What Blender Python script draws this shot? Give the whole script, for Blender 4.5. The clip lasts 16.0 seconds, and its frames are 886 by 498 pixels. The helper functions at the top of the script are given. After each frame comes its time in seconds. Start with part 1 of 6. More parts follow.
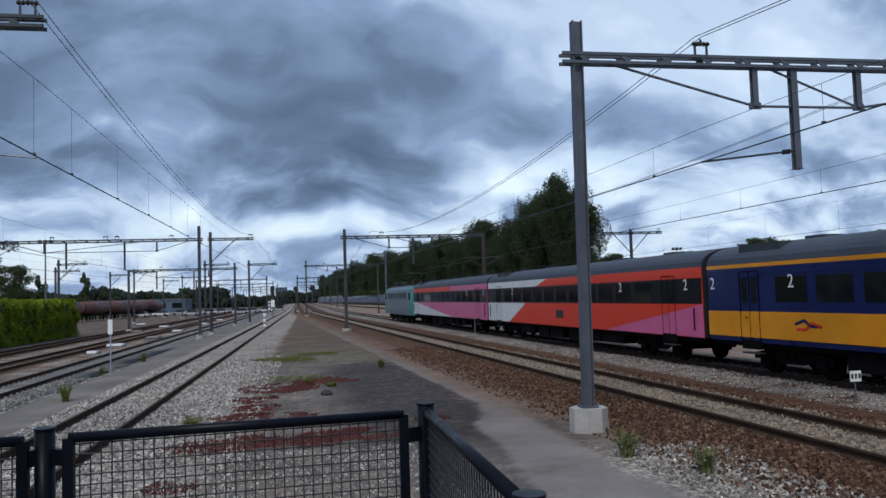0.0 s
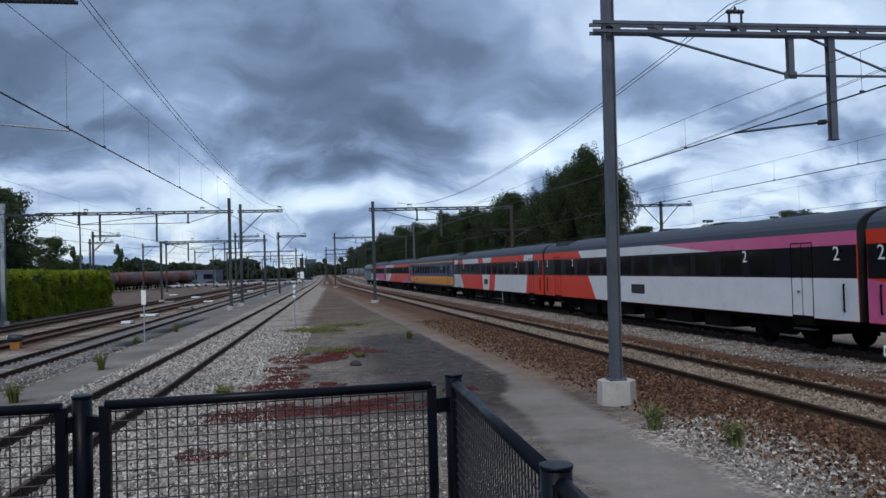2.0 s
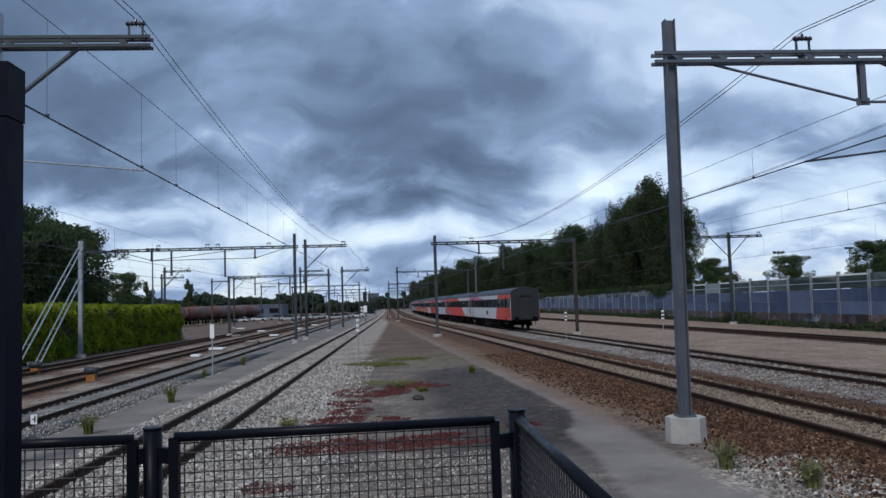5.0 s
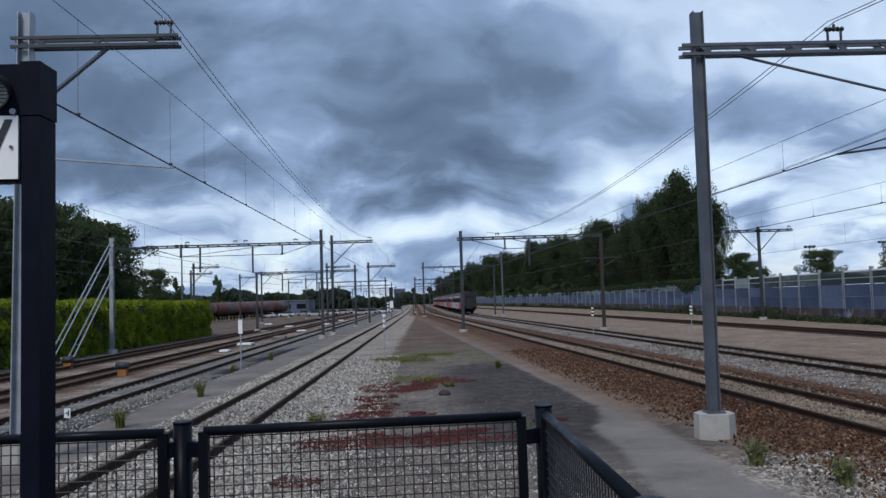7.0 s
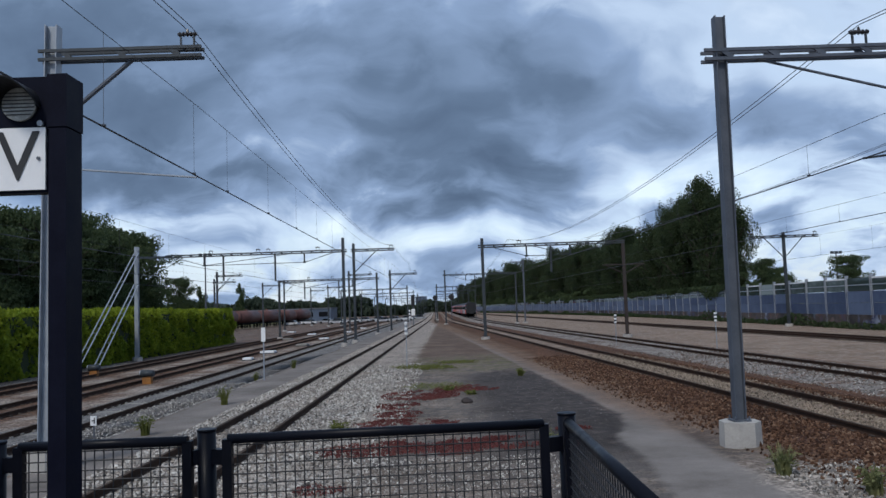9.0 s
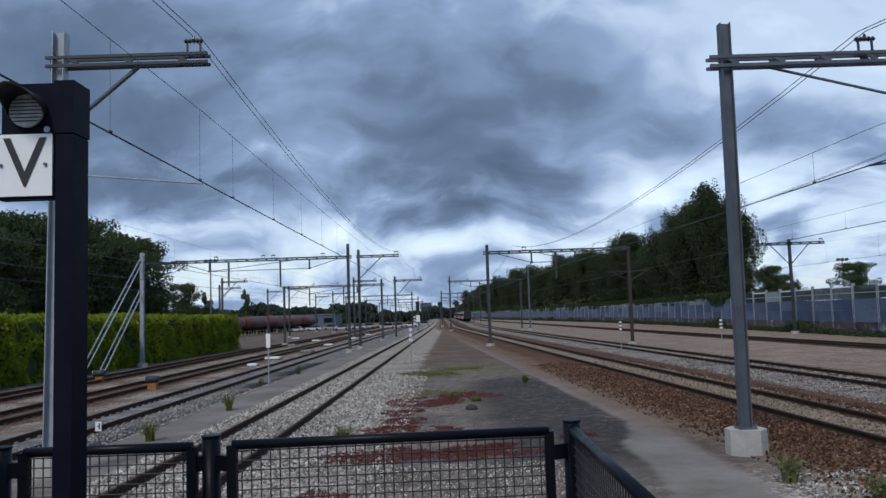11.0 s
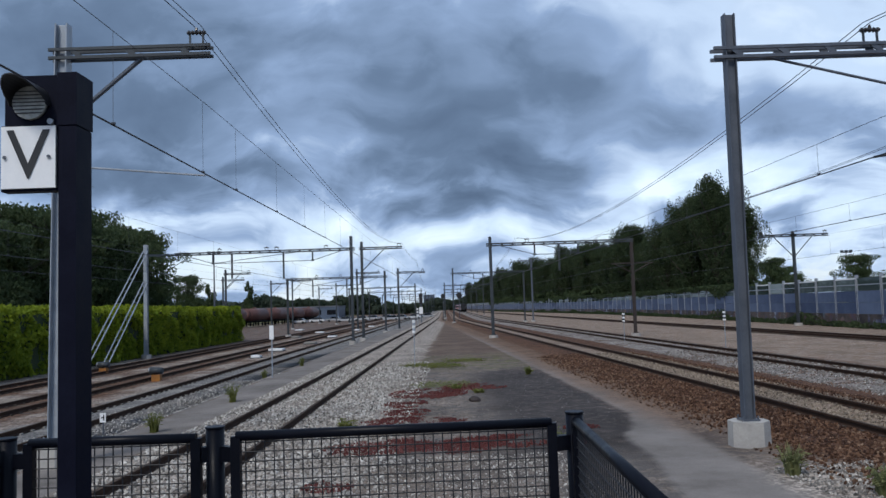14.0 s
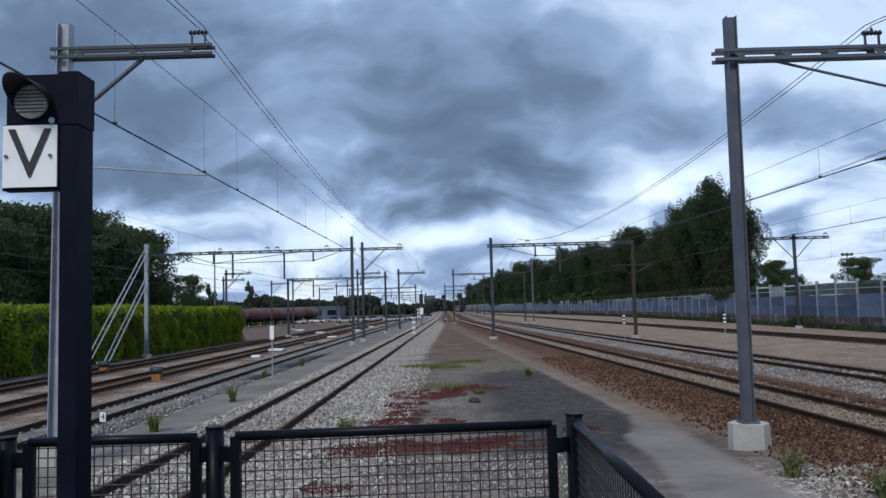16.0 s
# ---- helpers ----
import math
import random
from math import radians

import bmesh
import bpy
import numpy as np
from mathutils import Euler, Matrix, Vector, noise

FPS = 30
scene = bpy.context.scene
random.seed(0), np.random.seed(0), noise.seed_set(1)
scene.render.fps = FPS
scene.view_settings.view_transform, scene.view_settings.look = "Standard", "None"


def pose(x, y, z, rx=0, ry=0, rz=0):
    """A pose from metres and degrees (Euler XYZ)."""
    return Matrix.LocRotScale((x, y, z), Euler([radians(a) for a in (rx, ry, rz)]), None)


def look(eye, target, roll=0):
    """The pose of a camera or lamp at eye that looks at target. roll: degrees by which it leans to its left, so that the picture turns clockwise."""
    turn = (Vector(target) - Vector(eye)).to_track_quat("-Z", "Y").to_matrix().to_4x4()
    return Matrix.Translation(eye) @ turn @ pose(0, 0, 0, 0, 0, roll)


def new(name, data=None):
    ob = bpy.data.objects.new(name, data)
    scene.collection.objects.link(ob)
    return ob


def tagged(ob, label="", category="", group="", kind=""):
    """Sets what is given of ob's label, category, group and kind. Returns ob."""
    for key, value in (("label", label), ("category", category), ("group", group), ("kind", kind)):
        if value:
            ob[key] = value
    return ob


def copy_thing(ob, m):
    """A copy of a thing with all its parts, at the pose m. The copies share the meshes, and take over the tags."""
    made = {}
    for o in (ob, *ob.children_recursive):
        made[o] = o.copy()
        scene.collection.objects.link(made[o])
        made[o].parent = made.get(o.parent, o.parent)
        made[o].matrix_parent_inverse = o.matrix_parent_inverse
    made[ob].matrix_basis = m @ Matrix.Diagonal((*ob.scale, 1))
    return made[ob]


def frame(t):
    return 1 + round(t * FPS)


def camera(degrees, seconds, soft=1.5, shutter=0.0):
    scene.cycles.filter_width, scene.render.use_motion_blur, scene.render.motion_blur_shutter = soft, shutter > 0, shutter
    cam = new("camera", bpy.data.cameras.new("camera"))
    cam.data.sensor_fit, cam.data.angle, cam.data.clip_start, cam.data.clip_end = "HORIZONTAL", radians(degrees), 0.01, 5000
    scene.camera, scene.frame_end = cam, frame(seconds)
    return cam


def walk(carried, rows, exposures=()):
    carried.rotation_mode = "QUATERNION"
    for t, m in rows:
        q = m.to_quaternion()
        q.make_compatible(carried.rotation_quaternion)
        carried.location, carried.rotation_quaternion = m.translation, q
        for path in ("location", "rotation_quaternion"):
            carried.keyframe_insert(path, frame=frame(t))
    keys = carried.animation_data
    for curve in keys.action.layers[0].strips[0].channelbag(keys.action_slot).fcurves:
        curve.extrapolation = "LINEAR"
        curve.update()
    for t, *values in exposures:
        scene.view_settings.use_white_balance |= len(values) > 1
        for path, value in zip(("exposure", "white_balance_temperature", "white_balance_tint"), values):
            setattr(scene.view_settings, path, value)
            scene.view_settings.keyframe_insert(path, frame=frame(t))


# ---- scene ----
cam = camera(58.97, 16.0)
CAM_Z = 2.7


def shot(yaw, pitch, roll, dx=0.0):
    return pose(dx, 0, CAM_Z, 0, 0, yaw) @ pose(0, 0, 0, 90 + pitch) @ pose(0, 0, 0, 0, 0, roll)


# seconds, yaw, pitch, roll of the held camera
TURNS = [
    (0.0, -10.66, 3.38, -1.82), (0.5, -8.97, 3.18, -1.5), (1.0, -9.36, 2.24, -1.76), (1.5, -8.66, 1.62, -1.67),
    (2.0, -8.55, 1.41, -1.63), (2.5, -7.63, 1.67, -1.87), (3.0, -6.92, 2.1, -1.8), (3.5, -6.44, 3.28, -1.83),
    (4.0, -5.46, 3.77, -2.06), (6.5, -2.84, 4.08, -1.51), (7.0, -2.19, 3.73, -1.85), (7.5, -1.62, 3.21, -1.55),
    (8.0, -1.25, 3.69, -1.66), (8.5, -0.98, 4.14, -2.02), (9.0, -0.64, 4.33, -2.04), (11.5, -0.24, 4.88, -1.85),
    (12.0, -0.24, 4.91, -1.69), (12.5, -0.12, 4.74, -1.73), (13.0, -0.06, 4.56, -1.6), (13.5, 0.0, 4.14, -1.71),
    (14.0, -0.05, 4.23, -1.89), (14.5, -0.05, 4.2, -1.7), (15.0, 0.02, 4.29, -1.77), (15.5, 0.02, 4.3, -1.65),
    (16.0, 0.0, 4.3, -1.6)]
walk(cam, [(t, shot(a, b, c)) for t, a, b, c in TURNS], exposures=[(0, 0.36), (12, 0.36), (13, 0.24), (13.5, 0.34), (14.3, 0.52), (16, 0.53)])

# ---------------------------------------------------------------- world and sun
world = bpy.data.worlds.new("world")
scene.world = world
world.use_nodes = True
wt = world.node_tree
wt.nodes.clear()


class Nodes:
    """Small helper to write node trees as expressions."""

    def __init__(self, tree):
        self.t = tree

    def add(self, kind):
        return self.t.nodes.new(kind)

    def put(self, socket, value):
        if isinstance(value, bpy.types.NodeSocket):
            self.t.links.new(value, socket)
        else:
            socket.default_value = value

    def math(self, op, a, b=0.0, c=0.0, clamp=False):
        n = self.add("ShaderNodeMath")
        n.operation, n.use_clamp = op, clamp
        for s, v in zip(n.inputs, (a, b, c)):
            self.put(s, v)
        return n.outputs[0]

    def noise(self, vec, scale, detail=4.0, rough=0.55, dist=0.0):
        n = self.add("ShaderNodeTexNoise")
        if vec is not None:
            self.put(n.inputs["Vector"], vec)
        n.inputs["Scale"].default_value = scale
        n.inputs["Detail"].default_value = detail
        n.inputs["Roughness"].default_value = rough
        n.inputs["Distortion"].default_value = dist
        return n.outputs["Fac"]

    def step(self, x, lo, hi, a=0.0, b=1.0):
        n = self.add("ShaderNodeMapRange")
        n.interpolation_type = "SMOOTHSTEP"
        for s, v in zip(n.inputs, (x, lo, hi, a, b)):
            self.put(s, v)
        return n.outputs[0]

    def ramp(self, x, stops):
        n = self.add("ShaderNodeValToRGB")
        e = n.color_ramp.elements
        while len(e) < len(stops):
            e.new(0.5)
        for el, (p, c) in zip(e, stops):
            el.position, el.color = p, (*c, 1.0)
        self.put(n.inputs[0], x)
        return n.outputs[0]

    def mix(self, f, a, b, kind="MIX"):
        n = self.add("ShaderNodeMix")
        n.data_type, n.blend_type = "RGBA", kind
        self.put(n.inputs[0], f)
        for s, v in ((n.inputs[6], a), (n.inputs[7], b)):
            self.put(s, v if isinstance(v, bpy.types.NodeSocket) or len(v) == 4 else (*v, 1.0))
        return n.outputs[2]

    def xyz(self, v):
        n = self.add("ShaderNodeSeparateXYZ")
        self.put(n.inputs[0], v)
        return n.outputs

    def vec(self, x, y, z):
        n = self.add("ShaderNodeCombineXYZ")
        for s, v in zip(n.inputs, (x, y, z)):
            self.put(s, v)
        return n.outputs[0]


SUN_UP, SUN_ROUND = 48.0, 205.0
W = Nodes(wt)
way = W.add("ShaderNodeTexCoord").outputs["Generated"]
wx, wy, wz = W.xyz(way)
up = W.math("MAXIMUM", wz, 0.0)
# cloud deck: a plane far overhead, seen in perspective
flat = W.math("ADD", up, 0.40)
deck = W.vec(W.math("DIVIDE", wx, flat), W.math("DIVIDE", wy, flat), 0.0)
big = W.noise(deck, 1.5, 5.0, 0.52, 0.0)
fine = W.noise(deck, 4.0, 6.0, 0.52, 0.0)
ahead = W.math("MAXIMUM", wy, 0.12)
warp = W.noise(way, 5.0, 3.0, 0.5)
warp2 = W.noise(W.vec(wz, wx, wy), 5.0, 3.0, 0.5)
u = W.math("ADD", W.math("DIVIDE", wx, ahead), W.math("MULTIPLY", W.math("SUBTRACT", warp, 0.5), 0.22))
v = W.math("ADD", W.math("DIVIDE", wz, ahead), W.math("MULTIPLY", W.math("SUBTRACT", warp2, 0.5), 0.12))
# banks of cloud: sideways, upwards, half widths, thickness (thin where negative)
BANKS = [
    (0.07, 0.275, 0.20, 0.09, 0.27), (0.03, 0.185, 0.14, 0.045, 0.13), (0.02, 0.36, 0.20, 0.07, 0.08), (-0.44, 0.26, 0.25, 0.12, 0.24),
    (-0.35, 0.18, 0.14, 0.03, 0.22), (0.50, 0.35, 0.22, 0.11, -0.30), (0.35, 0.174, 0.10, 0.032, -0.36), (0.25, 0.15, 0.08, 0.02, -0.15),
    (0.48, 0.235, 0.10, 0.025, 0.14), (0.28, 0.24, 0.08, 0.04, 0.14), (0.52, 0.14, 0.12, 0.03, -0.2), (-0.35, 0.122, 0.06, 0.02, -0.34),
    (-0.13, 0.12, 0.05, 0.02, -0.38), (-0.02, 0.09, 0.20, 0.018, -0.22), (-0.02, 0.130, 0.13, 0.018, 0.24), (0.12, 0.112, 0.08, 0.012, 0.16),
    (0.75, 0.30, 0.15, 0.10, -0.26), (0.66, 0.19, 0.08, 0.03, 0.12), (-0.22, 0.155, 0.06, 0.02, 0.10), (-0.55, 0.11, 0.1, 0.03, -0.2), (-0.5, 0.38, 0.25, 0.08, 0.2)]
thick = W.math("ADD", W.math("MULTIPLY", W.math("SUBTRACT", big, 0.5), 0.85), W.math("MULTIPLY", W.math("SUBTRACT", fine, 0.5), 0.70))
# ahead the deck breaks into rounded lumps with crisp rims
front = W.step(wy, 0.2, 0.5)
lv = W.math("MULTIPLY", W.math("POWER", W.math("MAXIMUM", v, 0.0005), 0.8), 1.75)
face = W.vec(u, lv, 1.7)
broad = W.noise(face, 5.5, 3.0, 0.5)
curl = W.noise(face, 13.0, 6.0, 0.56)
cells = W.add("ShaderNodeTexVoronoi")
cells.feature = "SMOOTH_F1"
cells.inputs["Scale"].default_value = 9.0
cells.inputs["Smoothness"].default_value = 0.6
W.put(cells.inputs["Vector"], W.vec(W.math("MULTIPLY_ADD", curl, 0.14, u), W.math("MULTIPLY_ADD", curl, -0.12, lv), 0.4))
puff = W.math("SUBTRACT", 0.42, cells.outputs["Distance"])
lumps = W.math("ADD", W.math("MULTIPLY", W.math("SUBTRACT", broad, 0.5), 0.60), W.math("MULTIPLY", W.math("SUBTRACT", curl, 0.5), W.step(v, 0.14, 0.26, 0.62, 0.30)))
lumps = W.math("MULTIPLY_ADD", puff, W.step(v, 0.14, 0.26, 0.30, 0.16), lumps)
thick = W.math("ADD", W.math("MULTIPLY", thick, W.math("SUBTRACT", 1.0, W.math("MULTIPLY", front, 0.85))), W.math("MULTIPLY", lumps, front))
# heaped cloud low over the horizon
heap = W.noise(W.vec(W.math("MULTIPLY", u, 1.0), W.math("MULTIPLY", v, 2.3), 3.0), 10.0, 5.0, 0.5, 0.0)
heap = W.math("MULTIPLY", W.math("SUBTRACT", heap, 0.5), W.step(v, 0.28, 0.10, 0.10, 0.9))
thick = W.math("ADD", thick, W.math("MULTIPLY", heap, W.step(wy, 0.2, 0.5)))
thick = W.math("ADD", W.math("ADD", thick, 0.5), W.step(wz, 0.16, 0.05, 0.0, -0.16))
for bu, bv, su, sv, amp in BANKS:
    du = W.math("POWER", W.math("DIVIDE", W.math("SUBTRACT", u, bu), su), 2.0)
    dv = W.math("POWER", W.math("DIVIDE", W.math("SUBTRACT", v, bv), sv), 2.0)
    g = W.math("EXPONENT", W.math("MULTIPLY", W.math("ADD", du, dv), -1.0))
    thick = W.math("MULTIPLY_ADD", g, amp, thick)
cloud = W.ramp(thick, [(0.0, (0.72, 0.82, 0.94)), (0.27, (0.44, 0.55, 0.71)), (0.50, (0.195, 0.278, 0.43)),
                       (0.75, (0.098, 0.148, 0.235)), (1.0, (0.066, 0.102, 0.168))])
sky = W.add("ShaderNodeTexSky")
sky.sky_type, sky.sun_disc = "NISHITA", False
sky.sun_elevation, sky.sun_rotation = radians(SUN_UP), radians(SUN_ROUND)
gap = W.step(thick, 0.36, 0.2)
blue = W.mix(1.0, sky.outputs[0], (0.09, 0.09, 0.09), "MULTIPLY")
heaven = W.mix(W.math("MULTIPLY", gap, 0.35), cloud, blue)
bg = W.add("ShaderNodeBackground")
W.put(bg.inputs[0], heaven)
bg.inputs[1].default_value = 1.08
wo = W.add("ShaderNodeOutputWorld")
wt.links.new(bg.outputs[0], wo.inputs[0])

sun = new("sun", bpy.data.lights.new("sun", "SUN"))
sun.data.energy, sun.data.angle, sun.data.color = 1.6, radians(14), (1.0, 0.96, 0.9)
a, e = radians(SUN_ROUND), radians(SUN_UP)
sun.matrix_world = look((math.sin(a) * math.cos(e) * 50, math.cos(a) * math.cos(e) * 50, math.sin(e) * 50), (0, 0, 0))


# ---------------------------------------------------------------- materials
def material(name, build):
    m = bpy.data.materials.new(name)
    m.use_nodes = True
    n = Nodes(m.node_tree)
    n.bsdf = m.node_tree.nodes["Principled BSDF"]
    n.obj = n.add("ShaderNodeTexCoord").outputs["Object"]
    n.pos = n.add("ShaderNodeNewGeometry").outputs["Position"]
    build(n)
    return m


def bump(n, h, strength=0.3, dist=0.01):
    b = n.add("ShaderNodeBump")
    b.inputs["Strength"].default_value, b.inputs["Distance"].default_value = strength, dist
    n.put(b.inputs["Height"], h)
    n.put(n.bsdf.inputs["Normal"], b.outputs[0])


def plain(name, dark, light, rough=0.6, metal=0.0, scale=6.0, relief=0.2, island=False, objvar=0.0, coat=0.0, spec=0.5):
    """A surface that varies between two colours at two scales."""
    def build(n):
        v = n.math("ADD", n.math("MULTIPLY", n.noise(n.obj, scale, 4), 0.6), n.math("MULTIPLY", n.noise(n.obj, scale * 9, 5, 0.65), 0.4))
        if island:
            v = n.math("ADD", n.math("MULTIPLY", v, 0.4), n.math("MULTIPLY", n.add("ShaderNodeNewGeometry").outputs["Random Per Island"], 0.6))
        if objvar:
            v = n.math("ADD", v, n.math("MULTIPLY", n.math("SUBTRACT", n.add("ShaderNodeObjectInfo").outputs["Random"], 0.5), objvar))
        n.put(n.bsdf.inputs["Base Color"], n.ramp(v, [(0.3 if not island else 0.12, dark), (0.7 if not island else 0.88, light)]))
        n.put(n.bsdf.inputs["Roughness"], n.step(v, 0.2, 0.8, max(rough - 0.12, 0.03), min(rough + 0.12, 1)))
        n.bsdf.inputs["Metallic"].default_value = metal
        n.bsdf.inputs["Coat Weight"].default_value = coat
        n.bsdf.inputs["Specular IOR Level"].default_value = spec
        if relief:
            bump(n, v, relief)
    return material(name, build)


def glassy(name, col, rough=0.06):
    def build(n):
        n.put(n.bsdf.inputs["Base Color"], n.ramp(n.noise(n.obj, 0.8, 3), [(0.3, col), (0.7, tuple(c * 1.6 + 0.004 for c in col))]))
        n.bsdf.inputs["Roughness"].default_value = rough
        n.bsdf.inputs["Specular IOR Level"].default_value = 0.5
    return material(name, build)


GALV = plain("galvanised_steel", (0.055, 0.066, 0.085), (0.11, 0.125, 0.155), 0.55, 0.2, 2.5, 0.1)
GALV_DARK = plain("weathered_steel", (0.022, 0.028, 0.034), (0.055, 0.066, 0.078), 0.6, 0.3, 2.0, 0.1)
GALV_PALE = plain("pale_steel", (0.22, 0.25, 0.29), (0.36, 0.39, 0.43), 0.5, 0.3, 2.5, 0.1)
WIRE = plain("wire", (0.03, 0.034, 0.042), (0.07, 0.078, 0.092), 0.6, 0.4, 1.0, 0)
CERAMIC = plain("insulator", (0.012, 0.012, 0.015), (0.035, 0.03, 0.03), 0.35, 0, 3, 0)
RUSTY = plain("rusty_steel", (0.018, 0.014, 0.013), (0.045, 0.033, 0.03), 0.75, 0.1, 2.0, 0.1)
CONCRETE = plain("concrete", (0.26, 0.25, 0.24), (0.44, 0.42, 0.39), 0.9, 0, 3.0, 0.4)
SLEEPER = plain("sleeper_concrete", (0.17, 0.155, 0.14), (0.30, 0.28, 0.25), 0.9, 0, 4.0, 0.3, objvar=0.5)
SLEEPER_WOOD = plain("sleeper_timber", (0.035, 0.025, 0.02), (0.10, 0.075, 0.055), 0.9, 0, 5.0, 0.4, objvar=0.5)
RAIL = plain("rail_side", (0.020, 0.011, 0.008), (0.062, 0.036, 0.024), 0.85, 0.0, 3.0, 0.2, spec=0.15)
RAILTOP = plain("rail_head", (0.035, 0.026, 0.021), (0.085, 0.06, 0.045), 0.8, 0.0, 3.0, 0.05, spec=0.12)
FENCE = plain("fence_paint", (0.002, 0.0025, 0.005), (0.004, 0.005, 0.010), 0.38, 0.0, 8.0, 0.08, spec=0.14)
FENCE_WIRE = plain("fence_wire", (0.004, 0.005, 0.008), (0.010, 0.011, 0.016), 0.6, 0.0, 8.0, 0)
POSTPAINT = plain("signal_paint", (0.003, 0.0035, 0.009), (0.008, 0.0095, 0.020), 0.55, 0, 5.0, 0.08, spec=0.06)
WHITE = plain("white_enamel", (0.68, 0.69, 0.70), (0.82, 0.82, 0.82), 0.4, 0, 3.0, 0.02)
BLACK = plain("black_enamel", (0.008, 0.008, 0.01), (0.02, 0.02, 0.022), 0.5, 0, 3.0, 0)
LENS = plain("lamp_lens", (0.20, 0.20, 0.18), (0.42, 0.42, 0.38), 0.25, 0, 12.0, 0)
ORANGE = plain("orange_paint", (0.16, 0.06, 0.015), (0.36, 0.15, 0.025), 0.6, 0, 4.0, 0)
ROOF = plain("coach_roof", (0.026, 0.034, 0.050), (0.050, 0.061, 0.082), 0.65, 0.0, 1.2, 0.05)
# near-black: the shade beneath the vehicles is put into this colour
UNDER = plain("underframe_shaded", (0.0018, 0.0018, 0.0024), (0.0065, 0.006, 0.0055), 0.9, 0.0, 2.0, 0.2, spec=0.06)
RED = plain("red_paint", (0.55, 0.030, 0.010), (0.66, 0.046, 0.017), 0.4, 0, 1.5, 0.02, coat=0.1, spec=0.3)
PINK = plain("pink_paint", (0.50, 0.09, 0.22), (0.60, 0.12, 0.28), 0.35, 0, 1.5, 0.02, coat=0.3)
TRAINWHITE = plain("train_white", (0.56, 0.58, 0.62), (0.70, 0.72, 0.75), 0.35, 0, 1.5, 0.02, coat=0.3)
BLUE = plain("blue_paint", (0.003, 0.008, 0.060), (0.006, 0.014, 0.092), 0.35, 0, 1.5, 0.02, coat=0.1, spec=0.3)
YELLOW = plain("yellow_paint", (0.60, 0.22, 0.004), (0.72, 0.29, 0.008), 0.35, 0, 1.5, 0.02, coat=0.3)
TEAL = plain("teal_paint", (0.008, 0.13, 0.135), (0.018, 0.19, 0.19), 0.4, 0, 1.5, 0.02, coat=0.3)
LOCOGREY = plain("loco_grey", (0.07, 0.10, 0.125), (0.11, 0.145, 0.175), 0.45, 0, 1.5, 0.02)
BAND = plain("window_band", (0.004, 0.004, 0.006), (0.009, 0.010, 0.013), 0.35, 0, 1.0, 0.02, spec=0.12)
PANE = glassy("coach_glass", (0.006, 0.007, 0.009))
RUBBER = plain("gangway_rubber", (0.010, 0.010, 0.011), (0.025, 0.025, 0.026), 0.9, 0, 5, 0.2)
ENDGREY = plain("coach_end", (0.005, 0.006, 0.009), (0.014, 0.015, 0.020), 0.6, 0, 2.0, 0.1)
# very dark green, the shade between the hedge leaves put into colour
HEDGE_SHADE = plain("hedge_shade_core", (0.010, 0.02, 0.006), (0.03, 0.05, 0.012), 0.95, 0, 1.2, 0.3)
BARK = plain("bark", (0.03, 0.025, 0.02), (0.08, 0.065, 0.05), 0.95, 0, 3.0, 0.5)
WALLPANEL = plain("wall_panel", (0.038, 0.058, 0.115), (0.105, 0.138, 0.215), 0.7, 0, 0.7, 0.1, objvar=0.45, spec=0.25)
# the light end of the glazing colour stands for reflections in the glass
WALLGLASS = plain("wall_glass_reflecting", (0.04, 0.058, 0.054), (0.20, 0.25, 0.25), 0.15, 0, 0.7, 0.0, objvar=0.6)


def sprayed(n):
    """Dirty plinth with old sprayed colour in patches."""
    shade = n.math("ADD", n.noise(n.pos, 0.9, 5), n.math("MULTIPLY", n.math("SUBTRACT", n.add("ShaderNodeObjectInfo").outputs["Random"], 0.5), 0.3))
    col = n.ramp(shade, [(0.3, (0.018, 0.015, 0.016)), (0.7, (0.085, 0.065, 0.06))])
    tint = n.ramp(n.noise(n.pos, 0.33, 2), [(0.30, (0.30, 0.34, 0.42)), (0.42, (0.04, 0.05, 0.12)), (0.52, (0.11, 0.05, 0.032)), (0.60, (0.17, 0.11, 0.10)), (0.70, (0.07, 0.12, 0.16))])
    col = n.mix(n.math("MULTIPLY", n.step(n.noise(n.pos, 0.8, 4, 0.6, 0.6), 0.50, 0.58), 0.8), col, tint)
    n.put(n.bsdf.inputs["Base Color"], col)
    n.bsdf.inputs["Roughness"].default_value = 0.9


BRICK = material("wall_plinth", sprayed)
TANK = plain("tank_paint", (0.075, 0.03, 0.026), (0.15, 0.065, 0.052), 0.6, 0, 0.8, 0.05, objvar=0.4)
FARWALL = plain("far_wall", (0.16, 0.18, 0.21), (0.30, 0.32, 0.35), 0.8, 0, 0.3, 0, objvar=0.4)
FARROOF = plain("far_roof", (0.07, 0.08, 0.10), (0.14, 0.15, 0.17), 0.8, 0, 0.3, 0, objvar=0.4)
# blue-grey with the haze of distance mixed into the colour
FARBLUE = plain("far_blue_hazed", (0.06, 0.085, 0.13), (0.11, 0.14, 0.20), 0.6, 0, 0.3, 0, objvar=0.4)
CARPAINT = plain("car_paint", (0.30, 0.31, 0.33), (0.62, 0.63, 0.65), 0.3, 0, 0.8, 0, objvar=0.9)


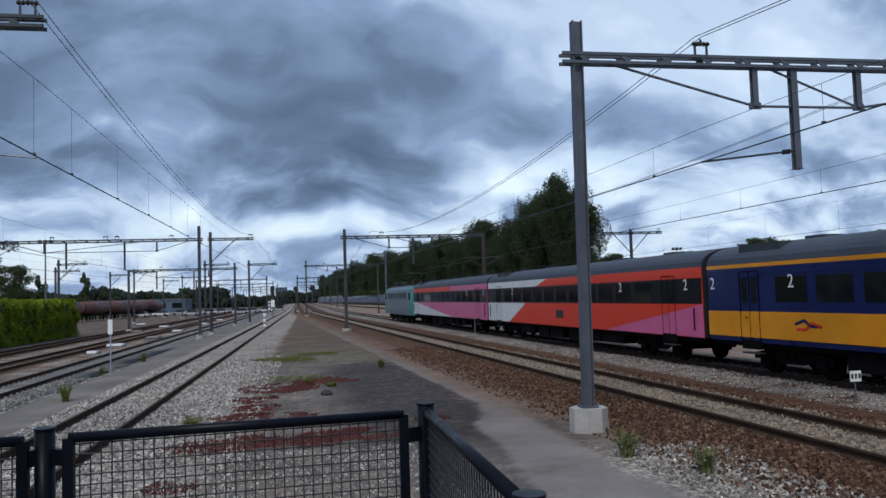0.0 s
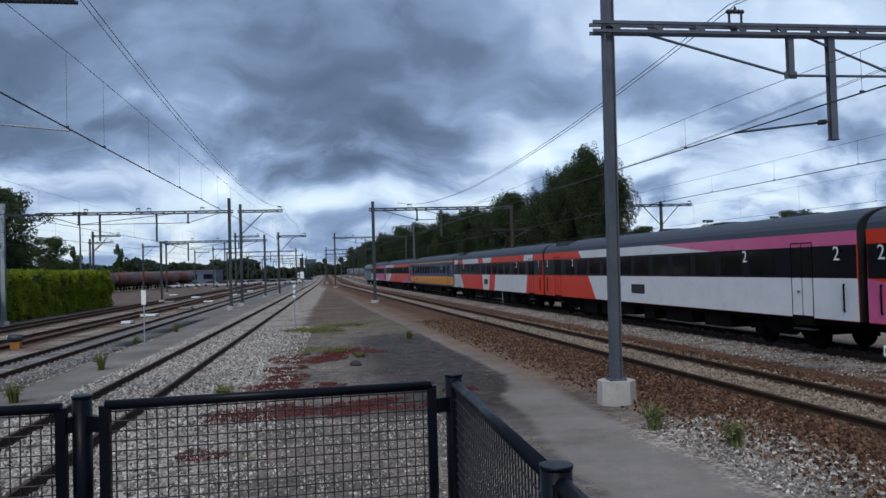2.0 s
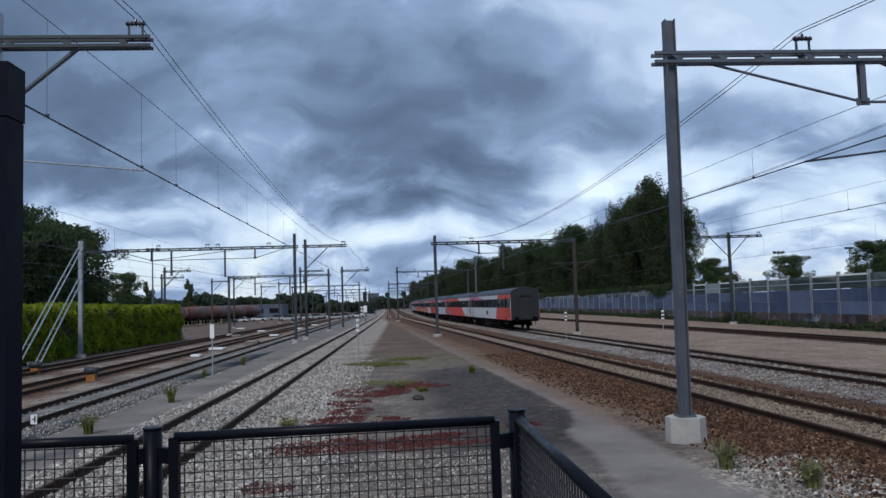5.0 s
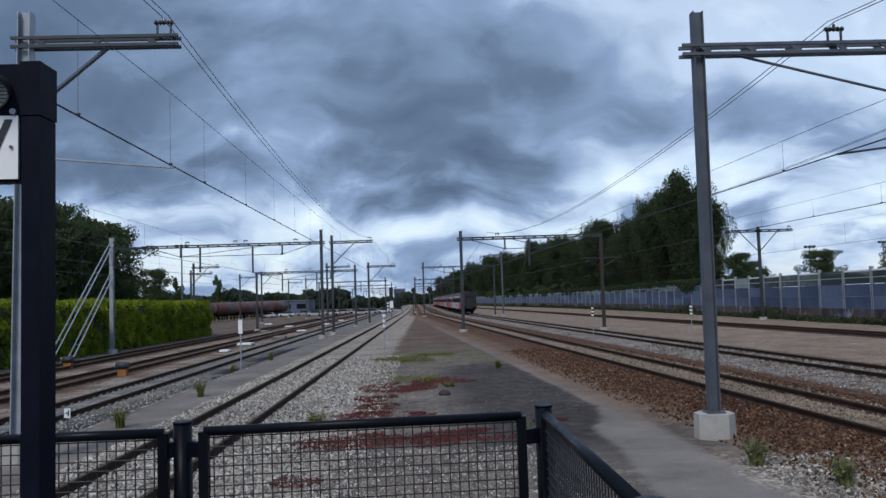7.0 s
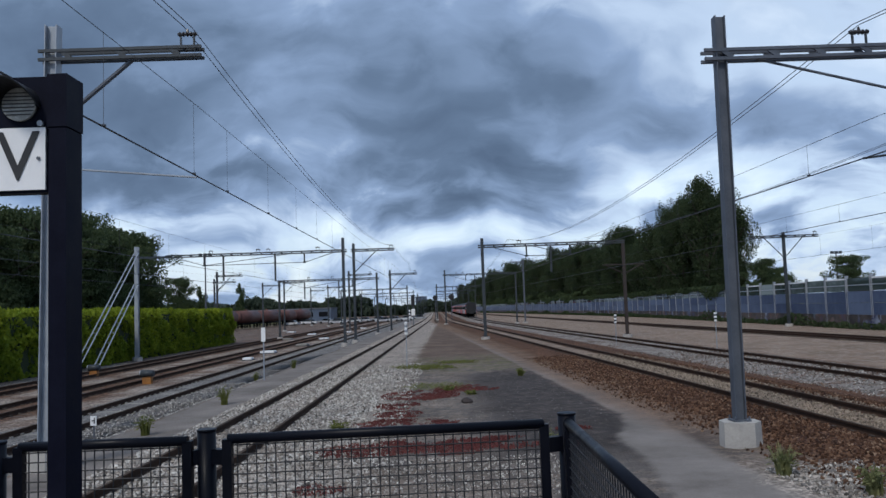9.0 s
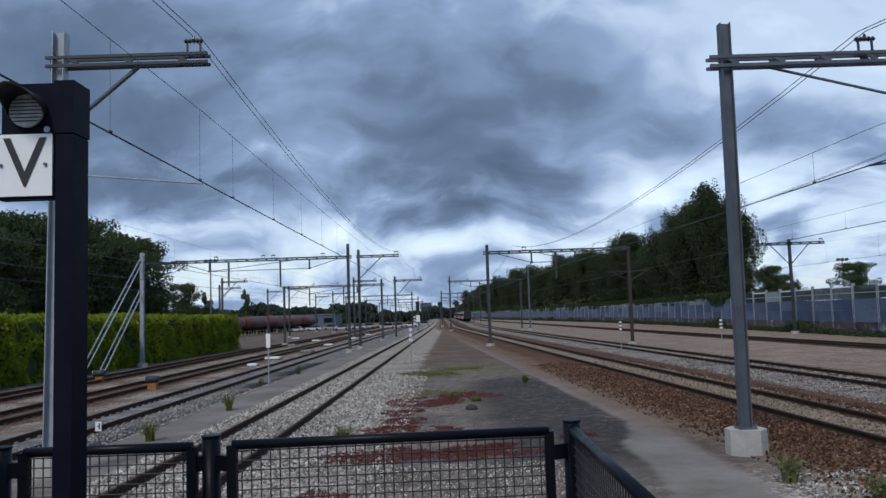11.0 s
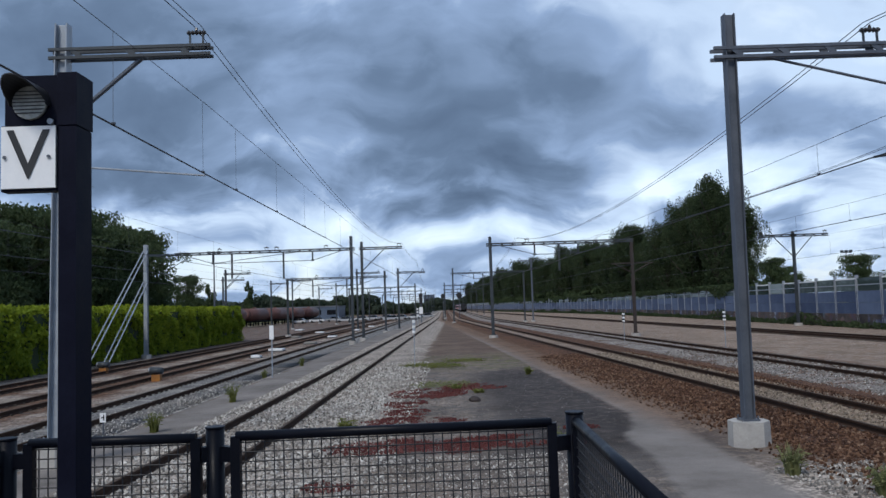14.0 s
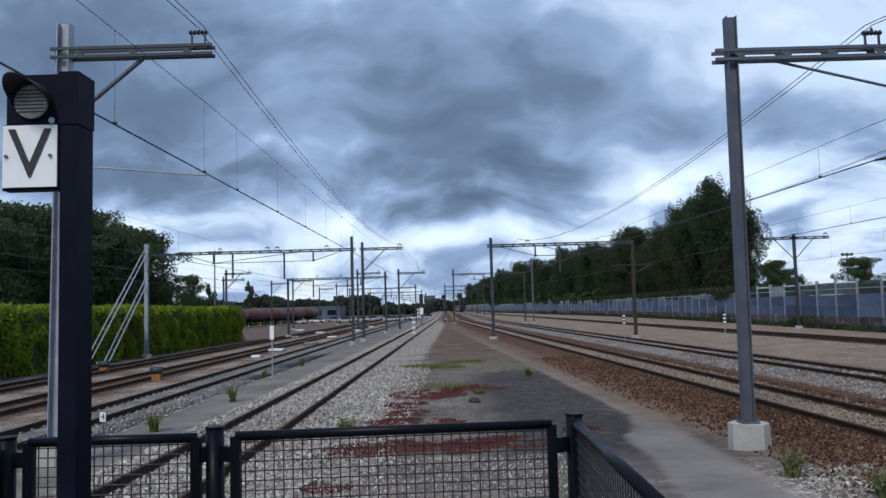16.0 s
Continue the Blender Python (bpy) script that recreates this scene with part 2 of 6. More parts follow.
def crushed(name, stops, dirt):
    """Crushed stone: every stone its own tone, dirt lying in drifts."""
    def build(n):
        r = n.add("ShaderNodeNewGeometry").outputs["Random Per Island"]
        tone = n.math("ADD", n.math("MULTIPLY", r, 0.8), n.math("MULTIPLY", n.noise(n.pos, 40.0, 3), 0.2))
        drift = n.math("ADD", n.math("MULTIPLY", n.noise(n.pos, 0.7, 4, 0.6), 0.7), n.math("MULTIPLY", n.noise(n.pos, 4.0, 3), 0.3))
        n.put(n.bsdf.inputs["Base Color"], n.mix(n.step(drift, 0.46, 0.64, 0.0, 0.55), n.ramp(tone, stops), dirt))
        n.bsdf.inputs["Roughness"].default_value = 0.95
        n.bsdf.inputs["Specular IOR Level"].default_value = 0.2
        bump(n, n.noise(n.pos, 60.0, 3), 0.4)
    return material(name, build)


STONE_GREY = crushed("ballast_stone", [(0.1, (0.06, 0.055, 0.05)), (0.42, (0.29, 0.272, 0.25)), (0.72, (0.46, 0.435, 0.40)), (0.95, (0.68, 0.65, 0.60))], (0.19, 0.16, 0.135))
STONE_DARK = plain("dark_grit_stone", (0.045, 0.042, 0.04), (0.24, 0.225, 0.21), 0.95, 0, 9.0, 0.3, island=True)
STONE_BROWN = crushed("rusty_stone", [(0.1, (0.020, 0.009, 0.006)), (0.5, (0.078, 0.040, 0.024)), (0.8, (0.150, 0.084, 0.052)), (0.97, (0.32, 0.23, 0.165))], (0.055, 0.029, 0.019))

STONE_TAN = plain("tan_stone", (0.045, 0.032, 0.023), (0.34, 0.275, 0.21), 0.95, 0, 9.0, 0.3, island=True)


def leafy(name, dark, light):
    def build(n):
        r = n.math("ADD", n.math("MULTIPLY", n.add("ShaderNodeNewGeometry").outputs["Random Per Island"], 0.32), n.math("MULTIPLY", n.noise(n.obj, 0.5, 4), 0.72))
        n.put(n.bsdf.inputs["Base Color"], n.ramp(r, [(0.2, dark), (0.85, light)]))
        n.bsdf.inputs["Roughness"].default_value = 0.7
        n.bsdf.inputs["Specular IOR Level"].default_value = 0.25
        # light comes through the thin leaf as well
        thin = n.add("ShaderNodeBsdfTranslucent")
        n.put(thin.inputs["Color"], n.mix(0.3, n.bsdf.inputs["Base Color"].links[0].from_socket, light))
        both = n.add("ShaderNodeMixShader")
        both.inputs[0].default_value = 0.38
        n.t.links.new(n.bsdf.outputs[0], both.inputs[1])
        n.t.links.new(thin.outputs[0], both.inputs[2])
        n.t.links.new(both.outputs[0], n.t.nodes["Material Output"].inputs["Surface"])
    return material(name, build)


LEAF_POPLAR = leafy("poplar_leaf", (0.012, 0.025, 0.013), (0.085, 0.118, 0.052))
LEAF_DARK = leafy("dark_leaf", (0.021, 0.04, 0.02), (0.115, 0.155, 0.068))
LEAF_HEDGE = leafy("hedge_leaf", (0.05, 0.105, 0.008), (0.36, 0.42, 0.035))
LEAF_WEED = leafy("weed_leaf", (0.065, 0.085, 0.022), (0.20, 0.205, 0.055))
LEAF_DRY = leafy("dry_weed_leaf", (0.10, 0.12, 0.05), (0.24, 0.24, 0.11))
LEAF_SEDUM = leafy("sedum_leaf", (0.075, 0.016, 0.018), (0.27, 0.095, 0.085))
# greyed and low in contrast: distance haze is put into the leaf colour
LEAF_FAR = leafy("far_leaf_hazed", (0.030, 0.045, 0.032), (0.065, 0.085, 0.055))


# lines of the tracks: sideways place at a distance ahead
def settle(y, x0, slope, bend):
    """Straight with a slope, easing to straight ahead round y = bend."""
    w = 35.0
    if y < bend - w:
        return x0 + slope * y
    if y > bend + w:
        return x0 + slope * bend
    k = (y - bend + w) / (2 * w)
    return x0 + slope * (bend - w) + slope * 2 * w * (k - k * k / 2)


def line_a(y): return settle(y, -4.78, 0.0135, 190)
def line_b(y): return settle(y, 9.26, -0.0415, 155)
def line_c(y): return settle(y, 16.18, -0.043, 155)
def line_d(y): return settle(y, -11.2, 0.006, 250)
def line_f(y): return settle(y, -15.4, 0.004, 250)
def line_g(y): return settle(y, -20.0, 0.004, 250)
def line_e(y): return settle(y, 28.7, -0.036, 330)


def ground_colours(n):
    x, y, z = n.xyz(n.pos)
    w1 = n.noise(n.pos, 0.55, 4)
    w2 = n.noise(n.pos, 3.2, 5, 0.65)
    grit = n.noise(n.pos, 26.0, 4, 0.7)
    edge = n.math("ADD", n.math("MULTIPLY", n.math("SUBTRACT", w1, 0.5), 1.2), n.math("MULTIPLY", n.math("SUBTRACT", w2, 0.5), 0.7))
    near = n.math("MINIMUM", y, 165.0)
    xa = n.math("ADD", n.math("SUBTRACT", x, n.math("MULTIPLY", near, 0.0135)), 4.78)
    xb = n.math("SUBTRACT", n.math("ADD", x, n.math("MULTIPLY", near, 0.0415)), 9.26)
    xc = n.math("SUBTRACT", n.math("ADD", x, n.math("MULTIPLY", near, 0.043)), 16.18)
    xae, xbe, xce = (n.math("MULTIPLY_ADD", edge, k, q) for q, k in ((xa, 1.0), (xb, 0.8), (xc, 1.1)))

    def band(q, lo, hi, soft=0.25):
        return n.math("MULTIPLY", n.step(q, lo - soft, lo + soft), n.step(q, hi + soft, hi - soft))

    def stones(size, stops):
        vo = n.add("ShaderNodeTexVoronoi")
        n.put(vo.inputs["Vector"], n.pos)
        vo.inputs["Scale"].default_value = size
        c = n.xyz(vo.outputs["Color"])[0]
        return n.ramp(n.math("ADD", n.math("MULTIPLY", c, 0.7), n.math("MULTIPLY", w2, 0.3)), stops), vo.outputs["Distance"]

    grey, d1 = stones(17.0, [(0.1, (0.085, 0.08, 0.075)), (0.5, (0.29, 0.275, 0.255)), (0.9, (0.54, 0.515, 0.485))])
    brown, d2 = stones(17.0, [(0.1, (0.022, 0.011, 0.007)), (0.5, (0.082, 0.042, 0.026)), (0.9, (0.21, 0.125, 0.078))])
    blue, d3 = stones(17.0, [(0.1, (0.075, 0.08, 0.085)), (0.5, (0.165, 0.175, 0.185)), (0.9, (0.29, 0.30, 0.31))])
    asphalt = n.ramp(n.math("ADD", n.math("MULTIPLY", w2, 0.6), n.math("MULTIPLY", grit, 0.4)), [(0.3, (0.085, 0.082, 0.083)), (0.75, (0.185, 0.178, 0.175))])
    tar = n.ramp(w2, [(0.3, (0.036, 0.034, 0.037)), (0.7, (0.070, 0.066, 0.068))])
    path = n.ramp(n.math("ADD", n.math("MULTIPLY", w1, 0.6), n.math("MULTIPLY", grit, 0.4)), [(0.3, (0.150, 0.147, 0.146)), (0.7, (0.235, 0.232, 0.23))])
    earth = n.ramp(n.math("ADD", n.math("MULTIPLY", w2, 0.5), n.math("MULTIPLY", grit, 0.5)), [(0.3, (0.10, 0.078, 0.062)), (0.75, (0.20, 0.165, 0.14))])
    sand = n.ramp(n.math("ADD", n.math("MULTIPLY", w1, 0.5), n.math("MULTIPLY", grit, 0.5)), [(0.3, (0.135, 0.096, 0.070)), (0.75, (0.31, 0.235, 0.178))])
    grass = n.ramp(w2, [(0.3, (0.06, 0.08, 0.03)), (0.7, (0.15, 0.155, 0.07))])

    col = earth
    # the yard
    col = n.mix(n.step(xae, -5.2, -5.8), col, n.mix(n.step(w1, 0.35, 0.6, 0.25, 0.85), brown, grey))
    col = n.mix(n.math("MULTIPLY", n.step(xae, -13.5, -15.0), n.step(y, 55, 80)), col, n.mix(n.step(w1, 0.4, 0.6, 0.35, 0.8), path, brown))
    for at in (15.4, 20.0):
        xf = n.math("ADD", n.math("SUBTRACT", x, n.math("MULTIPLY", near, 0.004)), at)
        col = n.mix(n.math("MULTIPLY", band(n.math("MULTIPLY_ADD", edge, 0.5, xf), -1.5, 1.4, 0.25), 0.9), col, brown)
    col = n.mix(band(xae, -8.2, -3.4), col, blue)
    # middle ground
    mid = n.math("MULTIPLY", n.step(xae, 2.6, 3.4), n.step(xbe, -2.6, -3.4))
    asp = n.mix(n.step(n.math("ADD", n.math("MULTIPLY", w1, 0.5), n.math("MULTIPLY", w2, 0.5)), 0.42, 0.58), asphalt, n.mix(0.6, grey, earth))
    col = n.mix(n.math("MULTIPLY", mid, n.step(y, 50, 28)), col, asp)
    tarmask = n.math("MULTIPLY", band(n.math("MULTIPLY_ADD", edge, 2.0, x), 1.0, 5.0, 0.9), band(n.math("MULTIPLY_ADD", edge, 5.0, y), 13.5, 33.0, 2.0))
    col = n.mix(n.math("MULTIPLY", tarmask, n.step(w2, 0.66, 0.5, 0.78, 0.95)), col, tar)
    # worn, darker earth further along the middle
    col = n.mix(n.math("MULTIPLY", n.math("MULTIPLY", mid, n.step(y, 38, 50)), n.step(n.noise(n.pos, 0.28, 6, 0.62), 0.42, 0.6, 0.15, 0.8)), col, n.mix(0.4, brown, asphalt))
    # mossy strip across the middle ground
    moss = n.math("MULTIPLY", band(n.math("MULTIPLY_ADD", edge, 4.0, y), 34.0, 44.0, 1.5), n.math("MULTIPLY", mid, n.step(n.noise(n.pos, 1.4, 3), 0.46, 0.58)))
    col = n.mix(n.math("MULTIPLY", moss, 0.75), col, grass)
    # ballast beds
    col = n.mix(n.step(xbe, -3.0, -2.2), col, brown)
    tan = n.mix(0.35, n.mix(0.25, sand, brown), grey)
    col = n.mix(band(xbe, -0.72, 0.72, 0.15), col, tan)
    col = n.mix(band(xce, -2.6, 1.9, 0.3), col, n.mix(0.5, grey, blue))
    col = n.mix(n.math("MULTIPLY", band(xce, -3.2, 2.4, 0.3), n.step(n.noise(n.pos, 1.1, 5, 0.65), 0.50, 0.60, 0.0, 0.85)), col, brown)
    col = n.mix(n.step(xce, 1.9, 2.6), col, n.mix(n.step(w2, 0.4, 0.62, 0.1, 0.6), sand, grey))
    col = n.mix(n.math("MULTIPLY", band(xce, 2.3, 7.0, 1.2), n.step(y, 32, 16, 0.0, 0.6)), col, path)
    col = n.mix(band(xae, -1.9, 3.0), col, grey)
    col = n.mix(band(xa, -3.35, -1.85, 0.08), col, path)
    # footpath beside the shoulder, wide close to the platform end
    soft = n.math("MULTIPLY_ADD", edge, 0.3, xb)
    pl = n.math("ADD", soft, n.math("ADD", n.step(y, 19.5, 15.0, 0.0, 1.05), n.step(y, 15.0, 9.5, 0.0, 0.6)))
    pr = n.math("ADD", soft, n.step(y, 21.0, 13.5, 0.0, 0.6))
    way_in = n.math("MULTIPLY", n.step(pl, -4.2, -3.95), n.step(pr, -3.1, -3.4))
    col = n.mix(n.math("MULTIPLY", way_in, n.step(y, 95, 55)), col, path)
    dust = n.math("MULTIPLY", band(n.math("MULTIPLY_ADD", edge, 0.7, xb), -3.9, -2.5, 0.5), n.step(y, 12.0, 20.0, 0.0, 0.8))
    col = n.mix(dust, col, n.mix(0.5, brown, sand))
    # grey stone spill beside the path
    col = n.mix(n.math("MULTIPLY", n.step(n.math("MULTIPLY_ADD", edge, 1.6, y), 13.0, 11.8), band(xbe, -3.95, -1.9, 0.3)), col, grey)
    # far ground turns to grass and weeds
    col = n.mix(n.math("MULTIPLY", n.step(n.math("ABSOLUTE", x), 38, 60), 0.9), col, grass)
    col = n.mix(1.0, col, (0.95, 0.865, 0.80), "MULTIPLY")
    # trodden and washed patches at several sizes
    worn = n.ramp(n.noise(n.pos, 0.42, 9, 0.72), [(0.32, (0.62, 0.60, 0.58)), (0.5, (1.0, 1.0, 1.0)), (0.70, (1.42, 1.42, 1.42))])
    col = n.mix(0.8, col, n.mix(1.0, col, worn, "MULTIPLY"))
    n.put(n.bsdf.inputs["Base Color"], col)
    n.bsdf.inputs["Roughness"].default_value = 0.95
    n.bsdf.inputs["Specular IOR Level"].default_value = 0.2
    smooth = way_in
    h = n.math("MULTIPLY", n.math("ADD", d1, n.math("MULTIPLY", grit, 0.5)), n.math("SUBTRACT", 1.0, n.math("MULTIPLY", smooth, 0.85)))
    bump(n, h, 0.75, 0.05)


GROUND = material("ground_mixed", ground_colours)
PLATFORM = plain("platform_paving", (0.16, 0.155, 0.15), (0.26, 0.25, 0.24), 0.9, 0, 2.0, 0.2)


# ---------------------------------------------------------------- building blocks
def box(bm, x0, x1, y0, y1, z0, z1, m=None):
    vs = [bm.verts.new((x, y, z)) for x in (x0, x1) for y in (y0, y1) for z in (z0, z1)]
    if m is not None:
        for q in vs:
            q.co = m @ q.co
    return [bm.faces.new([vs[i] for i in f]) for f in ((0, 1, 3, 2), (4, 6, 7, 5), (0, 4, 5, 1), (2, 3, 7, 6), (0, 2, 6, 4), (1, 5, 7, 3))]


def tube(bm, p, q, r, n=8, r2=None, caps=True):
    p, q = Vector(p), Vector(q)
    m = (q - p).to_track_quat("Z", "Y").to_matrix()
    r2 = r if r2 is None else r2
    a, b = [], []
    for i in range(n):
        d = m @ Vector((math.cos(2 * math.pi * (i + 0.5) / n), math.sin(2 * math.pi * (i + 0.5) / n), 0))
        a.append(bm.verts.new(p + d * r))
        b.append(bm.verts.new(q + d * r2))
    for i in range(n):
        f = bm.faces.new((a[i], a[(i + 1) % n], b[(i + 1) % n], b[i]))
        f.smooth = n > 8
    if caps:
        bm.faces.new(a[::-1]), bm.faces.new(b)


def beam(bm, p, q, w, h):
    """A square bar from p to q, w wide and h high."""
    p, q = Vector(p), Vector(q)
    d = q - p
    side = d.cross(Vector((0, 0, 1)))
    side = (side if side.length > 1e-4 else Vector((1, 0, 0))).normalized()
    up_ = side.cross(d).normalized()
    c = [side * (sx * w / 2) + up_ * (sz * h / 2) for sx, sz in ((-1, -1), (1, -1), (1, 1), (-1, 1))]
    a, b = [bm.verts.new(p + o) for o in c], [bm.verts.new(q + o) for o in c]
    for i in range(4):
        bm.faces.new((a[i], a[(i + 1) % 4], b[(i + 1) % 4], b[i]))
    bm.faces.new(a[::-1]), bm.faces.new(b)


def isection(bm, p, q, w, h, t=0.018, turn=0.0):
    """An H-section bar between two points: two flanges and a web."""
    p, q = Vector(p), Vector(q)
    m = (q - p).to_track_quat("Z", "Y").to_matrix() @ Matrix.Rotation(turn, 3, "Z")
    ln = (q - p).length
    mm = Matrix.Translation(p) @ m.to_4x4()
    box(bm, -w / 2, w / 2, -h / 2, -h / 2 + t, 0, ln, mm)
    box(bm, -w / 2, w / 2, h / 2 - t, h / 2, 0, ln, mm)
    box(bm, -t / 2, t / 2, -h / 2 + t, h / 2 - t, 0, ln, mm)


def sweep(bm, profile, path, mats=None):
    """Profile (sideways, up) drawn along points (x, y, z) that run mostly along y."""
    rows = []
    for i, p in enumerate(path):
        a, b = Vector(path[max(i - 1, 0)]), Vector(path[min(i + 1, len(path) - 1)])
        d = (b - a).normalized()
        s = Vector((d.y, -d.x, 0)).normalized()
        rows.append([bm.verts.new(Vector(p) + s * u_ + Vector((0, 0, v_))) for u_, v_ in profile])
    k = len(profile)
    for r0, r1 in zip(rows, rows[1:]):
        for i in range(k):
            f = bm.faces.new((r0[i], r0[(i + 1) % k], r1[(i + 1) % k], r1[i]))
            if mats:
                f.material_index = mats[i]
    bm.faces.new(rows[0][::-1]), bm.faces.new(rows[-1])


def mesh_of(name, bm, mats, bevel=0.0):
    if bevel:
        es = [e for e in bm.edges if len(e.link_faces) == 2 and e.calc_face_angle(0) > 0.6]
        bmesh.ops.bevel(bm, geom=es, offset=bevel, segments=2, affect="EDGES", clamp_overlap=True)
    bmesh.ops.recalc_face_normals(bm, faces=bm.faces)
    me = bpy.data.meshes.new(name)
    bm.to_mesh(me)
    bm.free()
    for m in mats if isinstance(mats, (list, tuple)) else [mats]:
        me.materials.append(m)
    return me


def part(name, bm, mat, parent, label="", bevel=0.0, at=None):
    me = bm if isinstance(bm, bpy.types.Mesh) else mesh_of(name, bm, mat, bevel)
    ob = new(name, me)
    ob.parent = parent
    if at is not None:
        ob.matrix_basis = at
    return tagged(ob, label)


def thing(name, label, category, m=None, group="", kind=""):
    ob = new(name)
    ob.empty_display_size = 0.3
    if m is not None:
        ob.matrix_basis = m
    return tagged(ob, label, category, group, kind)


def solo(name, bm, mat, label, category="", group="", kind="", bevel=0.0, m=None):
    ob = new(name, mesh_of(name, bm, mat, bevel))
    if m is not None:
        ob.matrix_basis = m
    return tagged(ob, label, category, group, kind)


def raw(name, verts, faces, mat):
    me = bpy.data.meshes.new(name)
    me.from_pydata(verts, [], faces)
    me.materials.append(mat)
    me.update()
    return me


# ---------------------------------------------------------------- ground
def lie(x, y):
    """Height of the ground."""
    xa, xb, xc = x - line_a(y), x - line_b(y), x - line_c(y)
    pts = [(-400, -0.42), (line_d(y) + 2.4, -0.42), (line_a(y) - 3.5, -0.12), (line_a(y) - 1.9, -0.10), (line_a(y) - 1.5, -0.055),
           (line_a(y) + 1.6, -0.055), (line_a(y) + 3.2, -0.02), (line_b(y) - 3.4, 0.0), (line_b(y) - 1.75, 0.095), (line_b(y) + 1.7, 0.095),
           (line_b(y) + 2.9, -0.12), (line_c(y) - 2.4, -0.25), (line_c(y) - 1.6, -0.155), (line_c(y) + 1.7, -0.155), (line_c(y) + 2.7, -0.22), (400, -0.22)]
    for (x0, z0), (x1, z1) in zip(pts, pts[1:]):
        if x <= x1:
            return z0 + (z1 - z0) * max(0.0, (x - x0)) / max(x1 - x0, 1e-6)
    return -0.22


def make_ground():
    ys = [-300, -60, -20, 0] + [4 + 1.2 * i for i in range(40)] + [55, 62, 70, 80, 90, 100, 110, 120, 130, 140, 150, 160, 170, 180, 190, 200, 220, 250, 300, 400, 700, 1200, 2500]
    verts, faces = [], []
    for y in ys:
        a_, b_, c_, d_ = line_a(y), line_b(y), line_c(y), line_d(y)
        xs = [-2500, -400, -120, -60, -40, -30, -24, d_ - 6, d_ - 2, d_, d_ + 2.4, a_ - 4.5, a_ - 3.5, a_ - 1.9, a_ - 1.5, a_ - 0.7, a_, a_ + 0.7, a_ + 1.6, a_ + 2.4, a_ + 3.2]
        m0, m1 = a_ + 3.2, b_ - 3.4
        xs += [m0 + (m1 - m0) * k / 8 for k in range(1, 8)]
        xs += [b_ - 3.4, b_ - 2.6, b_ - 1.75, b_ - 0.7, b_, b_ + 0.7, b_ + 1.7, b_ + 2.9, c_ - 2.4, c_ - 1.6, c_, c_ + 1.7, c_ + 2.7, c_ + 7, c_ + 12, c_ + 20, c_ + 35, 120, 400, 2500]
        rough_ = 0.02 if 4 < y < 60 else 0.0
        for x in xs:
            verts.append((x, y, lie(x, y) + rough_ * (noise.noise((x * 0.9, y * 0.9, 0.0)))))
    k = len(xs)
    for j in range(len(ys) - 1):
        for i in range(k - 1):
            p = j * k + i
            faces.append((p, p + 1, p + k + 1, p + k))
    ob = new("ground", raw("ground", verts, faces, GROUND))
    for f in ob.data.polygons:
        f.use_smooth = True
    tagged(ob, "rail yard ground of grey and rusty ballast, worn asphalt and earth", "ground", kind="structure")


make_ground()

RAIL_PROFILE = [(-0.075, 0.0), (0.075, 0.0), (0.075, 0.02), (0.012, 0.045), (0.012, 0.115), (0.036, 0.128), (0.034, 0.165),
                (-0.034, 0.165), (-0.036, 0.128), (-0.012, 0.115), (-0.012, 0.045), (-0.075, 0.02)]
RAIL_MATS = [0, 0, 0, 0, 0, 0, 1, 0, 0, 0, 0, 0]


def sleeper_mesh(name, mat, half=1.25, sink=0.0):
    bm = bmesh.new()
    box(bm, -half, half, -0.13, 0.13, -0.10, 0.0)
    for s in (-1, 1):
        box(bm, s * 0.75 - 0.14, s * 0.75 - 0.085, -0.07, 0.07, 0.002, 0.05)
        box(bm, s * 0.75 + 0.085, s * 0.75 + 0.14, -0.07, 0.07, 0.002, 0.05)
    return mesh_of(name, bm, mat)


SLEEPERS = {"concrete": sleeper_mesh("sleeper", SLEEPER), "timber": sleeper_mesh("sleeper_timber", SLEEPER_WOOD)}


def track(line, top, y0, y1, kind, s0, s1, label):
    tr = thing("railway_track", label, "track", pose(0, 0, top - 0.165), "tracks of the yard", "structure")
    ys = [y0]
    while ys[-1] < y1:
        ys.append(ys[-1] + (4.0 if ys[-1] < 80 else 10.0 if ys[-1] < 300 else 60.0))
    for s in (-0.752, 0.752):
        bm = bmesh.new()
        sweep(bm, RAIL_PROFILE, [(line(y) + s, y, 0) for y in ys], RAIL_MATS)
        part("rail", bm, [RAIL, RAILTOP], tr)
    y = s0
    while y < s1:
        sl = part("sleeper", SLEEPERS[kind], None, tr)
        dx = line(y + 0.5) - line(y - 0.5)
        sl.matrix_basis = pose(line(y) + random.uniform(-0.02, 0.02), y, -0.008 + random.uniform(-0.006, 0.006), 0, 0, math.degrees(-dx) + random.uniform(-0.6, 0.6))
        y += 0.6
    return tr


track(line_a, 0.10, -20, 700, "concrete", 6, 70, "single track in light grey ballast with brown rails")
track(line_b, 0.25, -30, 700, "timber", 6, 80, "track with rusty rails in brown ballast")
track(line_c, 0.0, -160, 700, "concrete", 8, 80, "track in grey ballast used by the passing train")
track(line_d, -0.25, -20, 500, "concrete", 14, 90, "yard track with pale sleepers in grey ballast")
track(line_f, -0.25, -20, 500, "timber", 22, 80, "rusty yard track in brown ballast")
track(line_g, -0.25, -20, 500, "timber", 30, 80, "rusty yard track beside the hedge")
track(line_e, -0.02, -60, 700, "timber", 40, 90, "dark track beside the noise wall")


